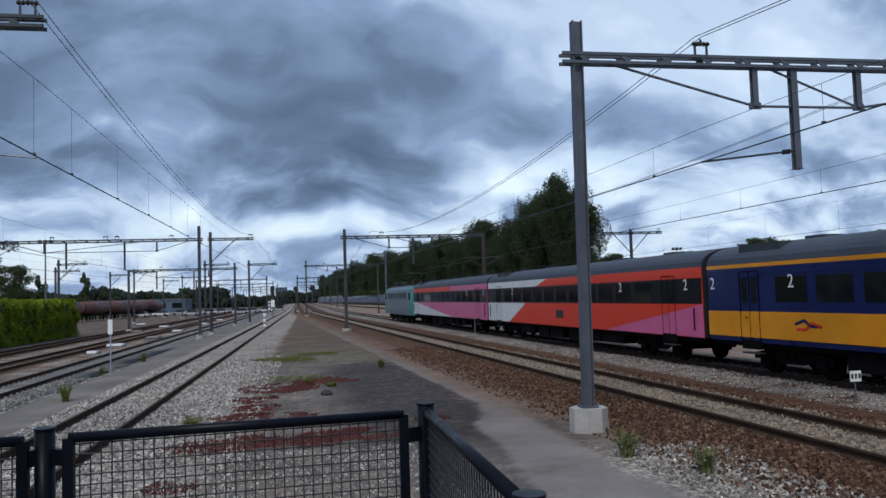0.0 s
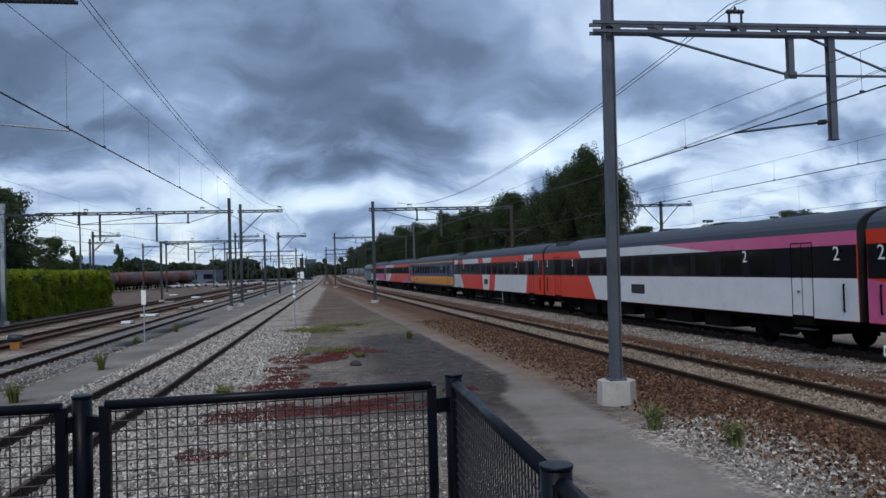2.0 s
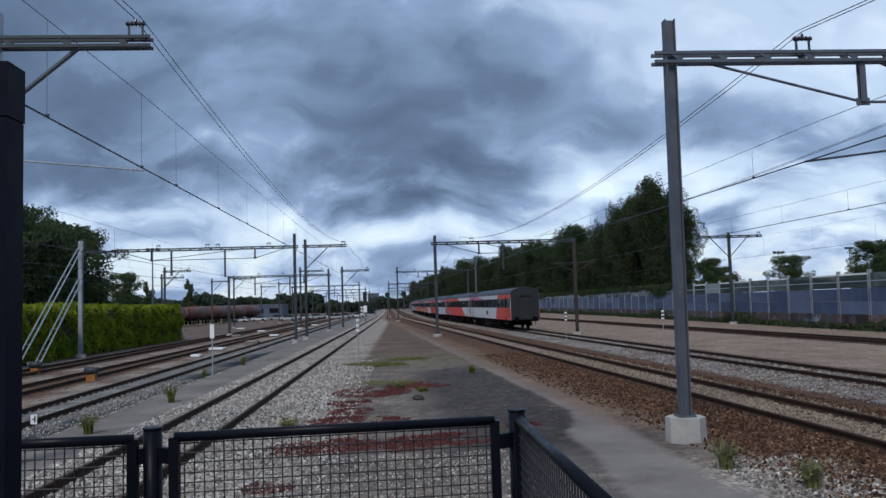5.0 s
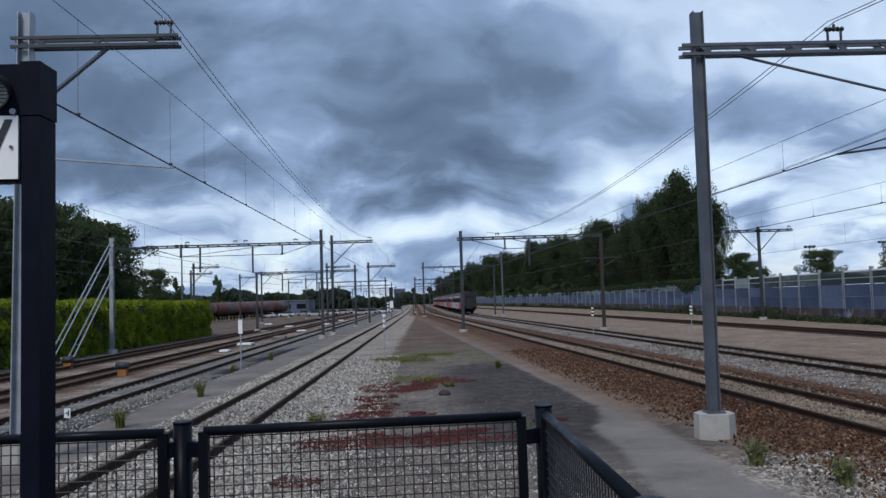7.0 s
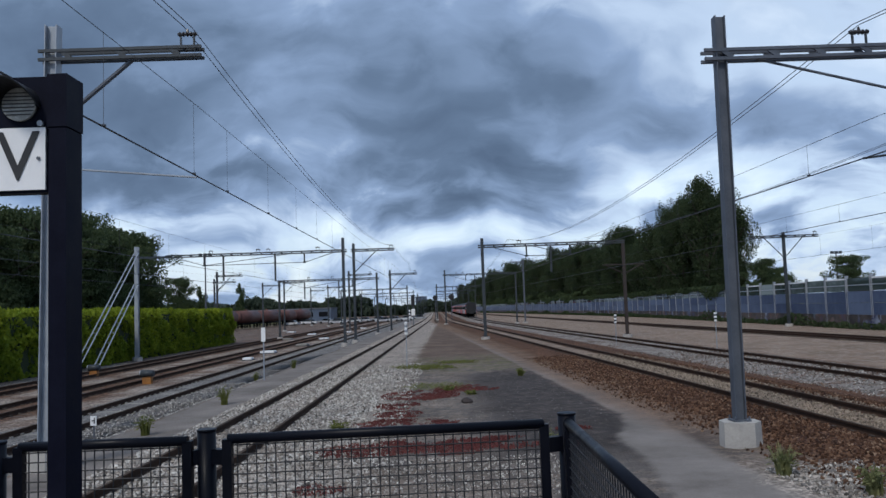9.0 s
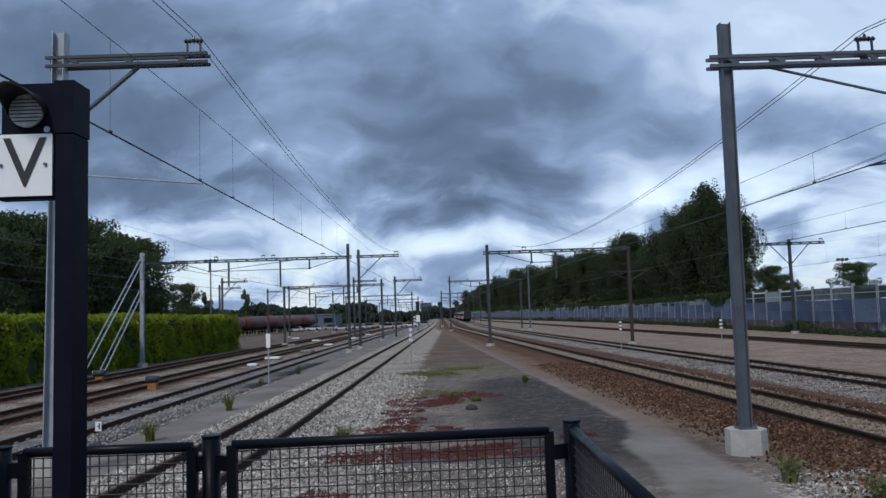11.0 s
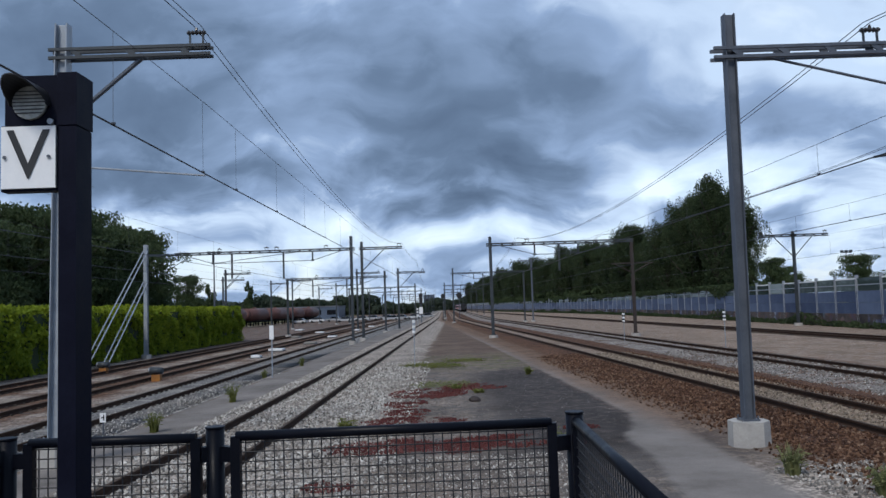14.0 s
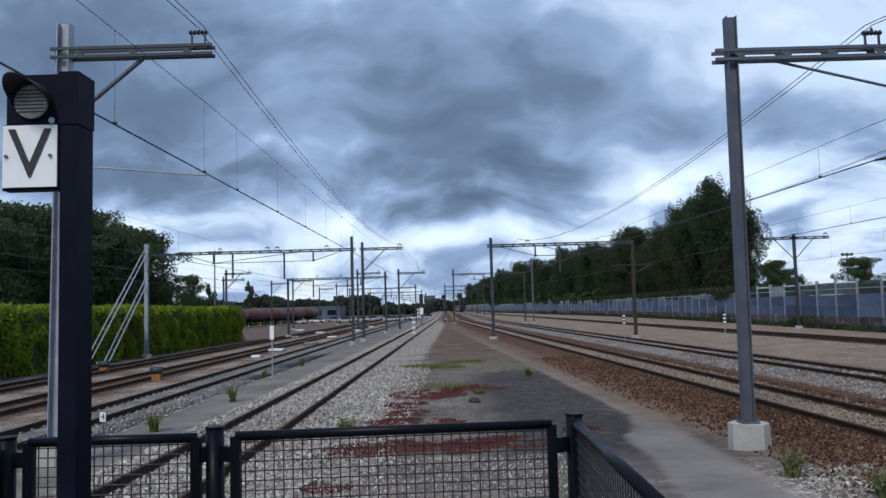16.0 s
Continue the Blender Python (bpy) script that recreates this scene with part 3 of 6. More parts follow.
# ---------------------------------------------------------------- overhead line masts
def column(parent, x, y, z0, z1, w=0.24, mat=None, lean=0.0, name="column"):
    bm = bmesh.new()
    isection(bm, (x, y, z0), (x + lean, y, z1), w, w, 0.02)
    box(bm, x - w * 0.8, x + w * 0.8, y - w * 0.8, y + w * 0.8, z0, z0 + 0.03)
    for sx in (-1, 1):
        for sy in (-1, 1):
            tube(bm, (x + sx * w * 0.66, y + sy * w * 0.66, z0), (x + sx * w * 0.66, y + sy * w * 0.66, z0 + 0.09), 0.018, 6)
    return part(name, bm, mat or GALV, parent)


def foundation(parent, x, y, z0, z1, r=0.38):
    bm = bmesh.new()
    tube(bm, (x, y, z0 - 0.2), (x, y, z1), r, 8, r * 0.96)
    return part("foundation", bm, CONCRETE, parent, "octagonal concrete foundation block", bevel=0.02)


def crossbeam(parent, x0, x1, y, z, mat=None, ytilt=0.0, zt=0.0):
    """Two slender channels one above the other with short slanted battens between."""
    mat = mat or GALV
    bm = bmesh.new()
    for dz in (0.0, 0.17):
        for dy in (-0.10, 0.10):
            beam(bm, (x0, y + dy, z + dz), (x1, y + dy + ytilt, z + dz + zt), 0.055, 0.06 if y < 30 else 0.10)
    k = max(int(abs(x1 - x0) / 0.85), 2)
    for i in range(k):
        fx = x0 + (x1 - x0) * (i + 0.5) / k
        tz = zt * (i + 0.5) / k
        for dy in (-0.10, 0.10):
            beam(bm, (fx - 0.09, y + dy, z + tz + 0.16), (fx + 0.09, y + dy, z + tz + 0.02), 0.03, 0.09)
    return part("crossbeam", bm, mat, parent)


def insulator_saddle(parent, x, y, z):
    """Line saddle on top of a beam: two ribbed insulators side by side on short legs."""
    bm = bmesh.new()
    for s in (-0.13, 0.13):
        beam(bm, (x + s, y, z), (x + s, y, z + 0.24), 0.035, 0.035)
    beam(bm, (x - 0.25, y, z + 0.02), (x + 0.25, y, z + 0.02), 0.03, 0.03)
    ob = part("line_saddle", bm, GALV_DARK, parent)
    bm = bmesh.new()
    tube(bm, (x - 0.19, y, z + 0.26), (x + 0.19, y, z + 0.26), 0.03, 8)
    for k in range(5):
        xx = x - 0.15 + 0.075 * k
        tube(bm, (xx - 0.012, y, z + 0.26), (xx + 0.012, y, z + 0.26), 0.05, 10)
    tube(bm, (x, y, z + 0.26), (x, y, z + 0.36), 0.045, 8, 0.02)
    part("insulator", bm, CERAMIC, ob)
    return ob


def steady_arm(parent, x0, x1, y, z0, z1):
    bm = bmesh.new()
    tube(bm, (x0, y, z0), (x1, y, z1), 0.022, 6)
    ob = part("steady_arm", bm, GALV_DARK, parent)
    bm = bmesh.new()
    s = 1 if x1 > x0 else -1
    for k in range(4):
        f = 0.1 + 0.045 * k
        p = Vector((x0 + s * f, y, z0 + (z1 - z0) * f / max(abs(x1 - x0), 0.1)))
        tube(bm, p, p + Vector((s * 0.02, 0, 0)), 0.055, 8)
    part("insulator", bm, CERAMIC, ob)


def portal(x0, x1, y, ztop, zbeam, ground0, ground1, drops, saddles, hangers, label, mat=None, block=0.28, lean=0.0, group="portals"):
    """Two columns and a trussed beam: drops (x, length), saddles (x), hangers (x pairs of the bottom chord)."""
    p = thing("catenary_portal", label, "portal", pose(0, 0, 0), group)
    foundation(p, x0, y, ground0, ground0 + block)
    column(p, x0, y, ground0 + block, ztop, 0.20 if y < 30 else 0.24, lean=lean, mat=mat)
    if x1 is not None and ground1 is not None:
        foundation(p, x1, y, ground1, ground1 + block)
        column(p, x1, y, ground1 + block, zbeam + 0.25, mat=mat)
    xe = x1 if x1 is not None else x0
    crossbeam(p, x0 + lean * 0.9 - 0.33 * (1 if xe > x0 else -1), xe + 0.2 * (1 if xe > x0 else -1), y, zbeam, mat)
    if hangers:
        ha, hb = hangers
        depth = 0.82
        for hx in (ha, hb):
            bm = bmesh.new()
            isection(bm, (hx, y, zbeam), (hx, y, zbeam - depth), 0.12, 0.12, 0.012)
            box(bm, hx - 0.13, hx + 0.13, y - 0.02, y + 0.02, zbeam - depth - 0.06, zbeam - depth + 0.08)
            part("hanger", bm, mat or GALV, p)
        zz = zbeam - depth
        for rod0, rod1 in (((x0 + 0.75 * (1 if ha > x0 else -1), y, zbeam), (ha, y, zz)), ((ha, y, zz), (hb, y, zz)),
                           ((ha + (hb - ha) * 0.12, y, zbeam), (hb, y, zz)), ((hb, y, zz), (xe - 0.5 * (1 if xe > x0 else -1), y, zbeam))):
            bm = bmesh.new()
            tube(bm, rod0, rod1, 0.028, 6)
            part("truss_rod", bm, mat or GALV, p)
    for dx, ln in drops:
        bm = bmesh.new()
        isection(bm, (dx, y, zbeam), (dx, y, zbeam - ln), 0.14, 0.14, 0.014)
        box(bm, dx - 0.09, dx + 0.09, y - 0.09, y + 0.09, zbeam - ln - 0.015, zbeam - ln)
        part("drop_post", bm, mat or GALV, p)
    for sx in saddles:
        insulator_saddle(p, sx, y, zbeam + 0.2)
    return p


def bracket_mast(x, y, z0, ztop, zbeam, reach, label, mat=None, strut=1.2, saddle=True, block=0.28, group="bracket masts", lean=0.0):
    """One column with a cantilever beam and a slanted strut; reach may be two-sided."""
    p = thing("catenary_mast", label, "mast", pose(0, 0, 0), group)
    foundation(p, x, y, z0, z0 + block)
    column(p, x, y, z0 + block, ztop, mat=mat, lean=lean)
    for r in reach if isinstance(reach, tuple) else (reach,):
        s = 1 if r > 0 else -1
        if saddle:
            crossbeam(p, x + lean - 0.25 * s, x + r, y, zbeam, GALV_DARK if y < 30 else mat)
        else:
            bm = bmesh.new()
            beam(bm, (x + 0.1 * s, y, zbeam), (x + r, y, zbeam), 0.08, 0.09)
            part("arm", bm, mat, p)
        bm = bmesh.new()
        tube(bm, (x + s * 0.1, y, zbeam - strut), (x + r * (0.55 if saddle else 0.85), y, zbeam - 0.02), 0.045, 8)
        part("strut", bm, GALV if y < 30 else mat, p)
        if saddle:
            insulator_saddle(p, x + r - 0.3 * s, y, zbeam + 0.2)
    return p


# the portal beside the path
near = portal(5.50, 18.2, 14.55, 8.06, 7.22, -0.03, -0.22, [(10.3, 2.12), (14.4, 2.12)], [8.25, 15.2], (9.41, 11.83),
              "tall grey steel portal with a trussed beam on a concrete block", lean=0.07, block=0.48)
steady_arm(near, 10.24, 8.15, 14.55, 5.47, 5.24)
steady_arm(near, 14.5, 15.5, 14.55, 5.35, 5.18)
# the bracket mast between the platform track and the yard
left = bracket_mast(-7.55, 15.3, -0.12, 8.57, 7.87, 3.08, "grey steel mast with a cantilever beam over the single track", mat=GALV_PALE, strut=1.35, block=0.5, lean=0.12)
bm = bmesh.new()
tube(bm, (-7.4, 15.3, 5.72), (-4.62, 15.3, 5.44), 0.02, 6)
part("registration_arm", bm, GALV_PALE, left)
# second row
portal(3.95, 15.55, 64.5, 8.35, 7.6, -0.02, None, [(9.6, 2.2)], [7.0], (7.6, 11.2), "dark steel portal over two tracks", GALV_DARK)
bracket_mast(15.6, 64.5, -0.22, 7.85, 5.8, (-1.75, 1.75), "rust-brown steel mast with arms on both sides", RUSTY, 0.75, saddle=False)
bracket_mast(33.9, 75.5, -0.22, 8.9, 8.4, (-3.4, 3.4), "dark steel mast beside the noise wall", GALV_DARK, 1.9)
pl = portal(-8.15, -23.7, 69.8, 9.3, 8.05, -0.3, None, [(-14.2, 2.4), (-18.8, 2.2)], [-10.4, -14.8, -15.7, -19.9], (-11.6, -20.5), "weathered steel portal spanning the yard tracks", GALV_DARK)
bracket_mast(-7.75, 75.0, -0.25, 9.2, 8.45, 3.9, "weathered mast with a bracket over the single track", GALV_DARK, 2.0)
# braced end mast of the yard portal
bm_mast = thing("braced_mast", "pale steel mast with two pairs of slanted stays", "mast")
foundation(bm_mast, -22.35, 58.9, -0.42, -0.15)
column(bm_mast, -22.35, 58.9, -0.15, 8.1, 0.28, GALV_PALE)
for zt, xb, yb, zb in ((7.6, -21.9, 47.8, -0.3), (5.3, -21.2, 49.0, -0.3)):
    bm = bmesh.new()
    for o in (-0.16, 0.16):
        tube(bm, (-22.35 + o, 58.8, zt), (xb + o, yb, zb), 0.045, 6)
    for k in range(9):
        f = (k + 0.5) / 9
        c = Vector((-22.35, 58.8, zt)).lerp(Vector((xb, yb, zb)), f)
        tube(bm, c + Vector((-0.16, 0, 0)), c + Vector((0.16, 0, 0)), 0.02, 4)
    part("stay", bm, GALV_PALE, bm_mast)
bm = bmesh.new()
beam(bm, (-22.35, 58.9, 7.3), (-23.6, 69.8, 8.1), 0.14, 0.16)
part("tie_beam", bm, GALV_DARK, bm_mast)

# further rows, down the line
portal(1.55, 13.2, 129, 9.0, 8.05, -0.02, -0.22, [(6.5, 2.2)], [4.5], (5.0, 8.5), "dark steel portal down the line", GALV_DARK)
portal(-7.4, -19.7, 99, 7.5, 6.7, -0.3, -0.42, [(-12.2, 2.2), (-16.5, 2.2)], [-10, -13, -16], (-10.5, -16.5), "weathered steel portal spanning the yard tracks", GALV_DARK)
bracket_mast(-6.0, 104, -0.25, 8.0, 7.35, 3.6, "weathered mast with a bracket over the single track", GALV_DARK, 2.0)
bracket_mast(14.6, 129.5, -0.22, 10.2, 9.8, -2.2, "pale steel mast beside the far track", GALV, 1.4)
for k, yy in enumerate((170, 215, 262, 318, 390, 470)):
    portal(-6.2, -20.5, yy, 8.0, 7.2, -0.3, -0.42, [(-11.5, 2.2), (-16.0, 2.2)], [-9.5, -14.0], (-10.0, -16.5), "weathered steel portal spanning the yard tracks", GALV_DARK)
    portal(0.2, 11.5, yy + 14, 8.4, 7.6, -0.02, -0.22, [(5.0, 2.2)], [2.7], (4.0, 8.0), "dark steel portal down the line", GALV_DARK)
for xx, yy in ((-13.0, 118), (-30, 108), (-27, 140), (-33, 150), (-36, 128), (-24, 175), (-31, 195)):
    bracket_mast(xx, yy, -0.42, 8.8, 8.1, 3.5, "slender weathered mast in the yard", GALV_DARK, 1.8)


# ---------------------------------------------------------------- wires
def wire(points, r, parent, name="wire"):
    bm = bmesh.new()
    run = [points[0]] + [q for p, q in zip(points, points[1:]) if abs(q[1] - p[1]) > 1e-4]
    sweep(bm, [(r * math.cos(1.2566 * k), r * math.sin(1.2566 * k)) for k in range(5)], run)
    return part(name, bm, WIRE, parent)


def sagging(line, off, y0, y1, za, zb, sag, n=10):
    out = []
    for i in range(n + 1):
        f = i / n
        y = y0 + (y1 - y0) * f
        out.append((line(y) + off, y, za + (zb - za) * f - 4 * sag * f * (1 - f)))
    return out


def overhead(line, supports, contact, messenger, label, offs=0.0, droppers=8.0, y_drop=130, feeder=None, r=0.014):
    """Contact wire, carrying wire with droppers, and a pair of feeder wires on the beams."""
    o = thing("overhead_line", label, "overhead line", group="overhead lines")
    droppers = droppers * 0.5
    ys = supports
    pts = []
    for y0, y1 in zip(ys, ys[1:]):
        pts += sagging(line, offs, y0, y1, contact, contact, 0.0, 4)
    wire(pts, r, o, "contact_wire")
    pts, low = [], 0.12
    for y0, y1 in zip(ys, ys[1:]):
        seg = sagging(line, offs, y0, y1, messenger, messenger, low, 10)
        pts += seg
        if y0 < y_drop:
            yy = y0 + droppers / 2
            while yy < y1:
                f = (yy - y0) / (y1 - y0)
                x = line(yy) + offs
                bm = bmesh.new()
                tube(bm, (x, yy, contact), (x, yy, messenger - 4 * low * f * (1 - f)), 0.0035, 4, caps=False)
                tube(bm, (x - 0.03, yy, contact + 0.02), (x + 0.03, yy, contact + 0.02), 0.022, 6)
                part("dropper", bm, WIRE, o)
                yy += droppers
    wire(pts, r * 0.4, o, "carrying_wire")
    if feeder:
        for dx in (-0.07, 0.07):
            pts = []
            for (y0, z0), (y1, z1) in zip(feeder, feeder[1:]):
                pts += sagging(line, dx + feeder_shift.get(label, 0.0), y0, y1, z0, z1, (y1 - y0) ** 2 * feeder_sag.get(label, 0.0004), 16)
            wire(pts, 0.0085, o, "feeder_wire")
    return o


feeder_shift = {"overhead line of the single track": -0.18, "overhead line of the brown track": -0.45, "overhead line of the through track": -0.35}
feeder_sag = {"overhead line of the single track": 0.00034, "overhead line of the brown track": 0.00054, "overhead line of the through track": 0.00032}
overhead(line_a, [-35, 15.3, 75, 104, 160, 230, 330, 500], 5.44, 6.85, "overhead line of the single track", 0.0, 8.0,
         feeder=[(-35, 8.45), (15.3, 8.47), (75, 8.95), (104, 9.0), (215, 8.6), (400, 8.6)])
overhead(line_b, [-35, 14.55, 64.5, 129, 184, 276, 400], 5.24, 5.92, "overhead line of the brown track", -0.5, 8.0,
         feeder=[(-35, 7.8), (14.55, 7.83), (64.5, 8.2), (129, 8.6), (229, 8.6), (400, 8.6)])
overhead(line_c, [-35, 14.55, 64.5, 129, 184, 276, 400], 5.36, 6.1, "overhead line of the through track", 0.0, 8.0,
         feeder=[(-35, 7.95), (14.55, 7.98), (64.5, 8.2), (129, 8.6), (229, 8.6), (400, 8.6)])
for ln in (line_d, line_f, line_g):
    overhead(ln, [-20, 15, 69.8, 99, 170, 215, 318, 470], 5.0, 6.3, "overhead line of a yard track", 0.0, 10.0, 100, r=0.012)
overhead(line_e, [-35, 20, 75.5, 135, 200, 300, 420], 5.4, 6.9, "overhead line beside the noise wall", -0.5, 12.0, 90, r=0.010)


# ---------------------------------------------------------------- platform end, fence and departure signal
bm = bmesh.new()
box(bm, -2.95, 0.98, -60, 5.0, -0.3, 0.93)
solo("platform", bm, PLATFORM, "grey paved end of the station platform", kind="structure", bevel=0.02)

FZ = 2.03   # top of the fence rails
FB = 0.94


def fence_panel(parent, p, q, zt, zb=1.06, cell=0.052):
    """A framed panel of welded wire mesh between two points on plan."""
    p, q = Vector((*p, 0)), Vector((*q, 0))
    d = (q - p).normalized()
    ln = (q - p).length
    bm = bmesh.new()
    tube(bm, p + Vector((0, 0, zt - 0.02)), q + Vector((0, 0, zt - 0.02)), 0.028, 12)
    fr = part("top_rail", bm, FENCE, parent)
    bm = bmesh.new()
    for s in (p, q):
        beam(bm, s + Vector((0, 0, zb)), s + Vector((0, 0, zt - 0.02)), 0.054, 0.05)
    beam(bm, p + Vector((0, 0, zb)), q + Vector((0, 0, zb)), 0.045, 0.045)
    part("panel_frame", bm, FENCE, parent)
    bm = bmesh.new()
    n = int(ln / cell)
    for i in range(1, n):
        c = p + d * (ln * i / n)
        tube(bm, c + Vector((0, 0, zb)), c + Vector((0, 0, zt - 0.03)), 0.0040, 5, caps=False)
    m = int((zt - zb) / cell)
    side = Vector((d.y, -d.x, 0)) * 0.006
    for j in range(1, m):
        z = zb + (zt - zb) * j / m
        tube(bm, p + side + Vector((0, 0, z)), q + side + Vector((0, 0, z)), 0.0040, 5, caps=False)
    tagged(part("wire_mesh", bm, FENCE_WIRE, parent), kind="stuff")


def fence_post(parent, x, y, zt, r=0.052):
    bm = bmesh.new()
    tube(bm, (x, y, FB), (x, y, zt), r, 16)
    tube(bm, (x, y, zt), (x, y, zt + 0.012), r * 1.06, 16)
    tube(bm, (x, y, FB), (x, y, FB + 0.02), r * 2, 16)
    return part("post", bm, FENCE, parent)


def lug(parent, p, q, z):
    bm = bmesh.new()
    beam(bm, (*p, z), (*q, z), 0.045, 0.085)
    return part("bracket", bm, FENCE, parent, bevel=0.006)


fence = thing("platform_fence", "dark blue-black steel fence with welded mesh at the platform end", "fence")
for x, y, dz in ((0.745, 4.68, 0.02), (-1.335, 4.55, 0.02), (-2.50, 4.5, 0.0), (0.715, 2.45, 0.02), (0.69, 0.2, 0.02)):
    fence_post(fence, x, y, FZ + dz)
fence_panel(fence, (-1.20, 4.49), (0.60, 4.62), FZ)
fence_panel(fence, (-2.37, 4.50), (-1.43, 4.51), FZ - 0.005)
fence_panel(fence, (0.745, 4.62), (0.716, 2.52), FZ)
fence_panel(fence, (0.715, 2.38), (0.69, 0.28), FZ)
fence_panel(fence, (-2.52, 4.40), (-2.60, 2.40), FZ)
lug(fence, (0.62, 4.62), (0.73, 4.67), FZ - 0.14)
lug(fence, (-1.22, 4.50), (-1.30, 4.54), FZ - 0.12)
lug(fence, (-1.37, 4.54), (-1.41, 4.51), FZ - 0.12)
lug(fence, (-2.39, 4.50), (-2.47, 4.50), FZ - 0.12)

sig = thing("departure_signal", "dark steel post with a lamp head and a white letter plate", "signal")
SX0, SX1, SY = -1.782, -1.688, 3.60
bm = bmesh.new()
box(bm, SX0 + 0.012, SX1, SY, SY + 0.16, 0.93, 3.60)
part("post", bm, POSTPAINT, sig, bevel=0.012)
bm = bmesh.new()
box(bm, SX0 + 0.006, SX1 + 0.004, SY - 0.005, SY + 0.165, 3.605, 3.855)
part("cap", bm, POSTPAINT, sig, bevel=0.012)
bm = bmesh.new()
box(bm, SX0 - 0.25, SX0 + 0.004, SY + 0.02, SY + 0.145, 3.60, 3.85)
head = part("lamp_head", bm, POSTPAINT, sig, bevel=0.008)
bm = bmesh.new()
tube(bm, (SX0 - 0.125, SY + 0.018, 3.715), (SX0 - 0.125, SY - 0.006, 3.715), 0.078, 28)
part("lens", bm, LENS, head, "ribbed grey lens")
bm = bmesh.new()
for k in range(7):
    z = 3.665 + k * 0.017
    hw = math.sqrt(max(0.078 ** 2 - (z - 3.715) ** 2, 0.0))
    beam(bm, (SX0 - 0.125 - hw, SY - 0.009, z), (SX0 - 0.125 + hw, SY - 0.009, z), 0.005, 0.004)
part("lens_rib", bm, BLACK, head)
bm = bmesh.new()
ring = []
for k in range(17):
    an = math.radians(-10 + 200 * k / 16)
    c, s = math.cos(an), math.sin(an)
    ln = 0.02 + 0.16 * max(s, 0.0)
    ring.append([bm.verts.new((SX0 - 0.125 + c * rr, SY + yy, 3.715 + s * rr)) for rr, yy in ((0.084, 0.02), (0.084, -ln), (0.090, -ln), (0.090, 0.02))])
for r0, r1 in zip(ring, ring[1:]):
    for i in range(4):
        bm.faces.new((r0[i], r0[(i + 1) % 4], r1[(i + 1) % 4], r1[i]))
part("visor", bm, BLACK, head)
bm = bmesh.new()
tube(bm, (SX0 - 0.03, SY + 0.018, 3.625), (SX0 - 0.03, SY + 0.0, 3.625), 0.014, 10)
part("key_lock", bm, GALV_PALE, head)
PX0, PX1, PZ0, PZ1 = SX0 - 0.264, SX0 - 0.010, 3.315, 3.608
bm = bmesh.new()
box(bm, PX0, PX1, SY + 0.015, SY + 0.03, PZ0, PZ1)
plate = part("letter_plate", bm, WHITE, sig, "white plate with a black letter", bevel=0.006)
bm = bmesh.new()
box(bm, PX0 - 0.008, PX1 + 0.006, SY + 0.032, SY + 0.10, PZ0 - 0.012, PZ1 + 0.008)
part("backing", bm, POSTPAINT, plate, bevel=0.004)
for px in (PX0 + 0.018, PX1 - 0.03):
    bm = bmesh.new()
    tube(bm, (px, SY + 0.013, (PZ0 + PZ1) / 2), (px, SY + 0.006, (PZ0 + PZ1) / 2), 0.008, 10)
    part("screw", bm, GALV, plate)


def letters(text, size, mat, parent, m, name="lettering"):
    cu = bpy.data.curves.new(name, "FONT")
    cu.body, cu.size, cu.align_x, cu.align_y, cu.extrude, cu.resolution_u, cu.offset = text, size, "CENTER", "CENTER", 0.002, 3, 0.0
    tmp = bpy.data.objects.new("tmp", cu)
    me = bpy.data.meshes.new_from_object(tmp)
    bpy.data.objects.remove(tmp)
    me.materials.clear()
    me.materials.append(mat)
    ob = part(name, me, None, parent)
    ob.matrix_basis = m
    return ob


letters("V", 0.335, BLACK, plate, pose((PX0 + PX1) / 2, SY + 0.012, (PZ0 + PZ1) / 2, 90))


# ---------------------------------------------------------------- foliage
def leaf_mesh(name, points, size, mat, seed, spread=1.0):
    """Small leaf sprays: two crossed pointed quads at each point."""
    rng = random.Random(seed)
    verts, faces = [], []
    for p in points:
        for _ in range(2):
            s = size * rng.uniform(0.6, 1.3)
            q = Euler((rng.uniform(0, 6.28), rng.uniform(0, 6.28), rng.uniform(0, 6.28))).to_matrix()
            b = len(verts)
            for c in ((-0.5, 0.0, 0), (0.0, -0.32, 0.06), (0.5, 0.0, 0), (0.0, 0.32, 0.06)):
                verts.append(tuple(Vector(p) + q @ (Vector(c) * s)))
            faces.append((b, b + 1, b + 2, b + 3))
    return raw(name, verts, faces, mat)


def crown_points(rng, blobs, n):
    pts = []
    weights = [b[3] * b[3] * b[4] for b in blobs]
    for _ in range(n):
        bx, by, bz, r, h = rng.choices(blobs, weights)[0]
        d = Vector((rng.gauss(0, 1), rng.gauss(0, 1), rng.gauss(0, 1))).normalized()
        k = rng.uniform(0.35, 1.05) ** 0.5
        pts.append((bx + d.x * r * k, by + d.y * r * k, bz + d.z * h * k))
    return pts


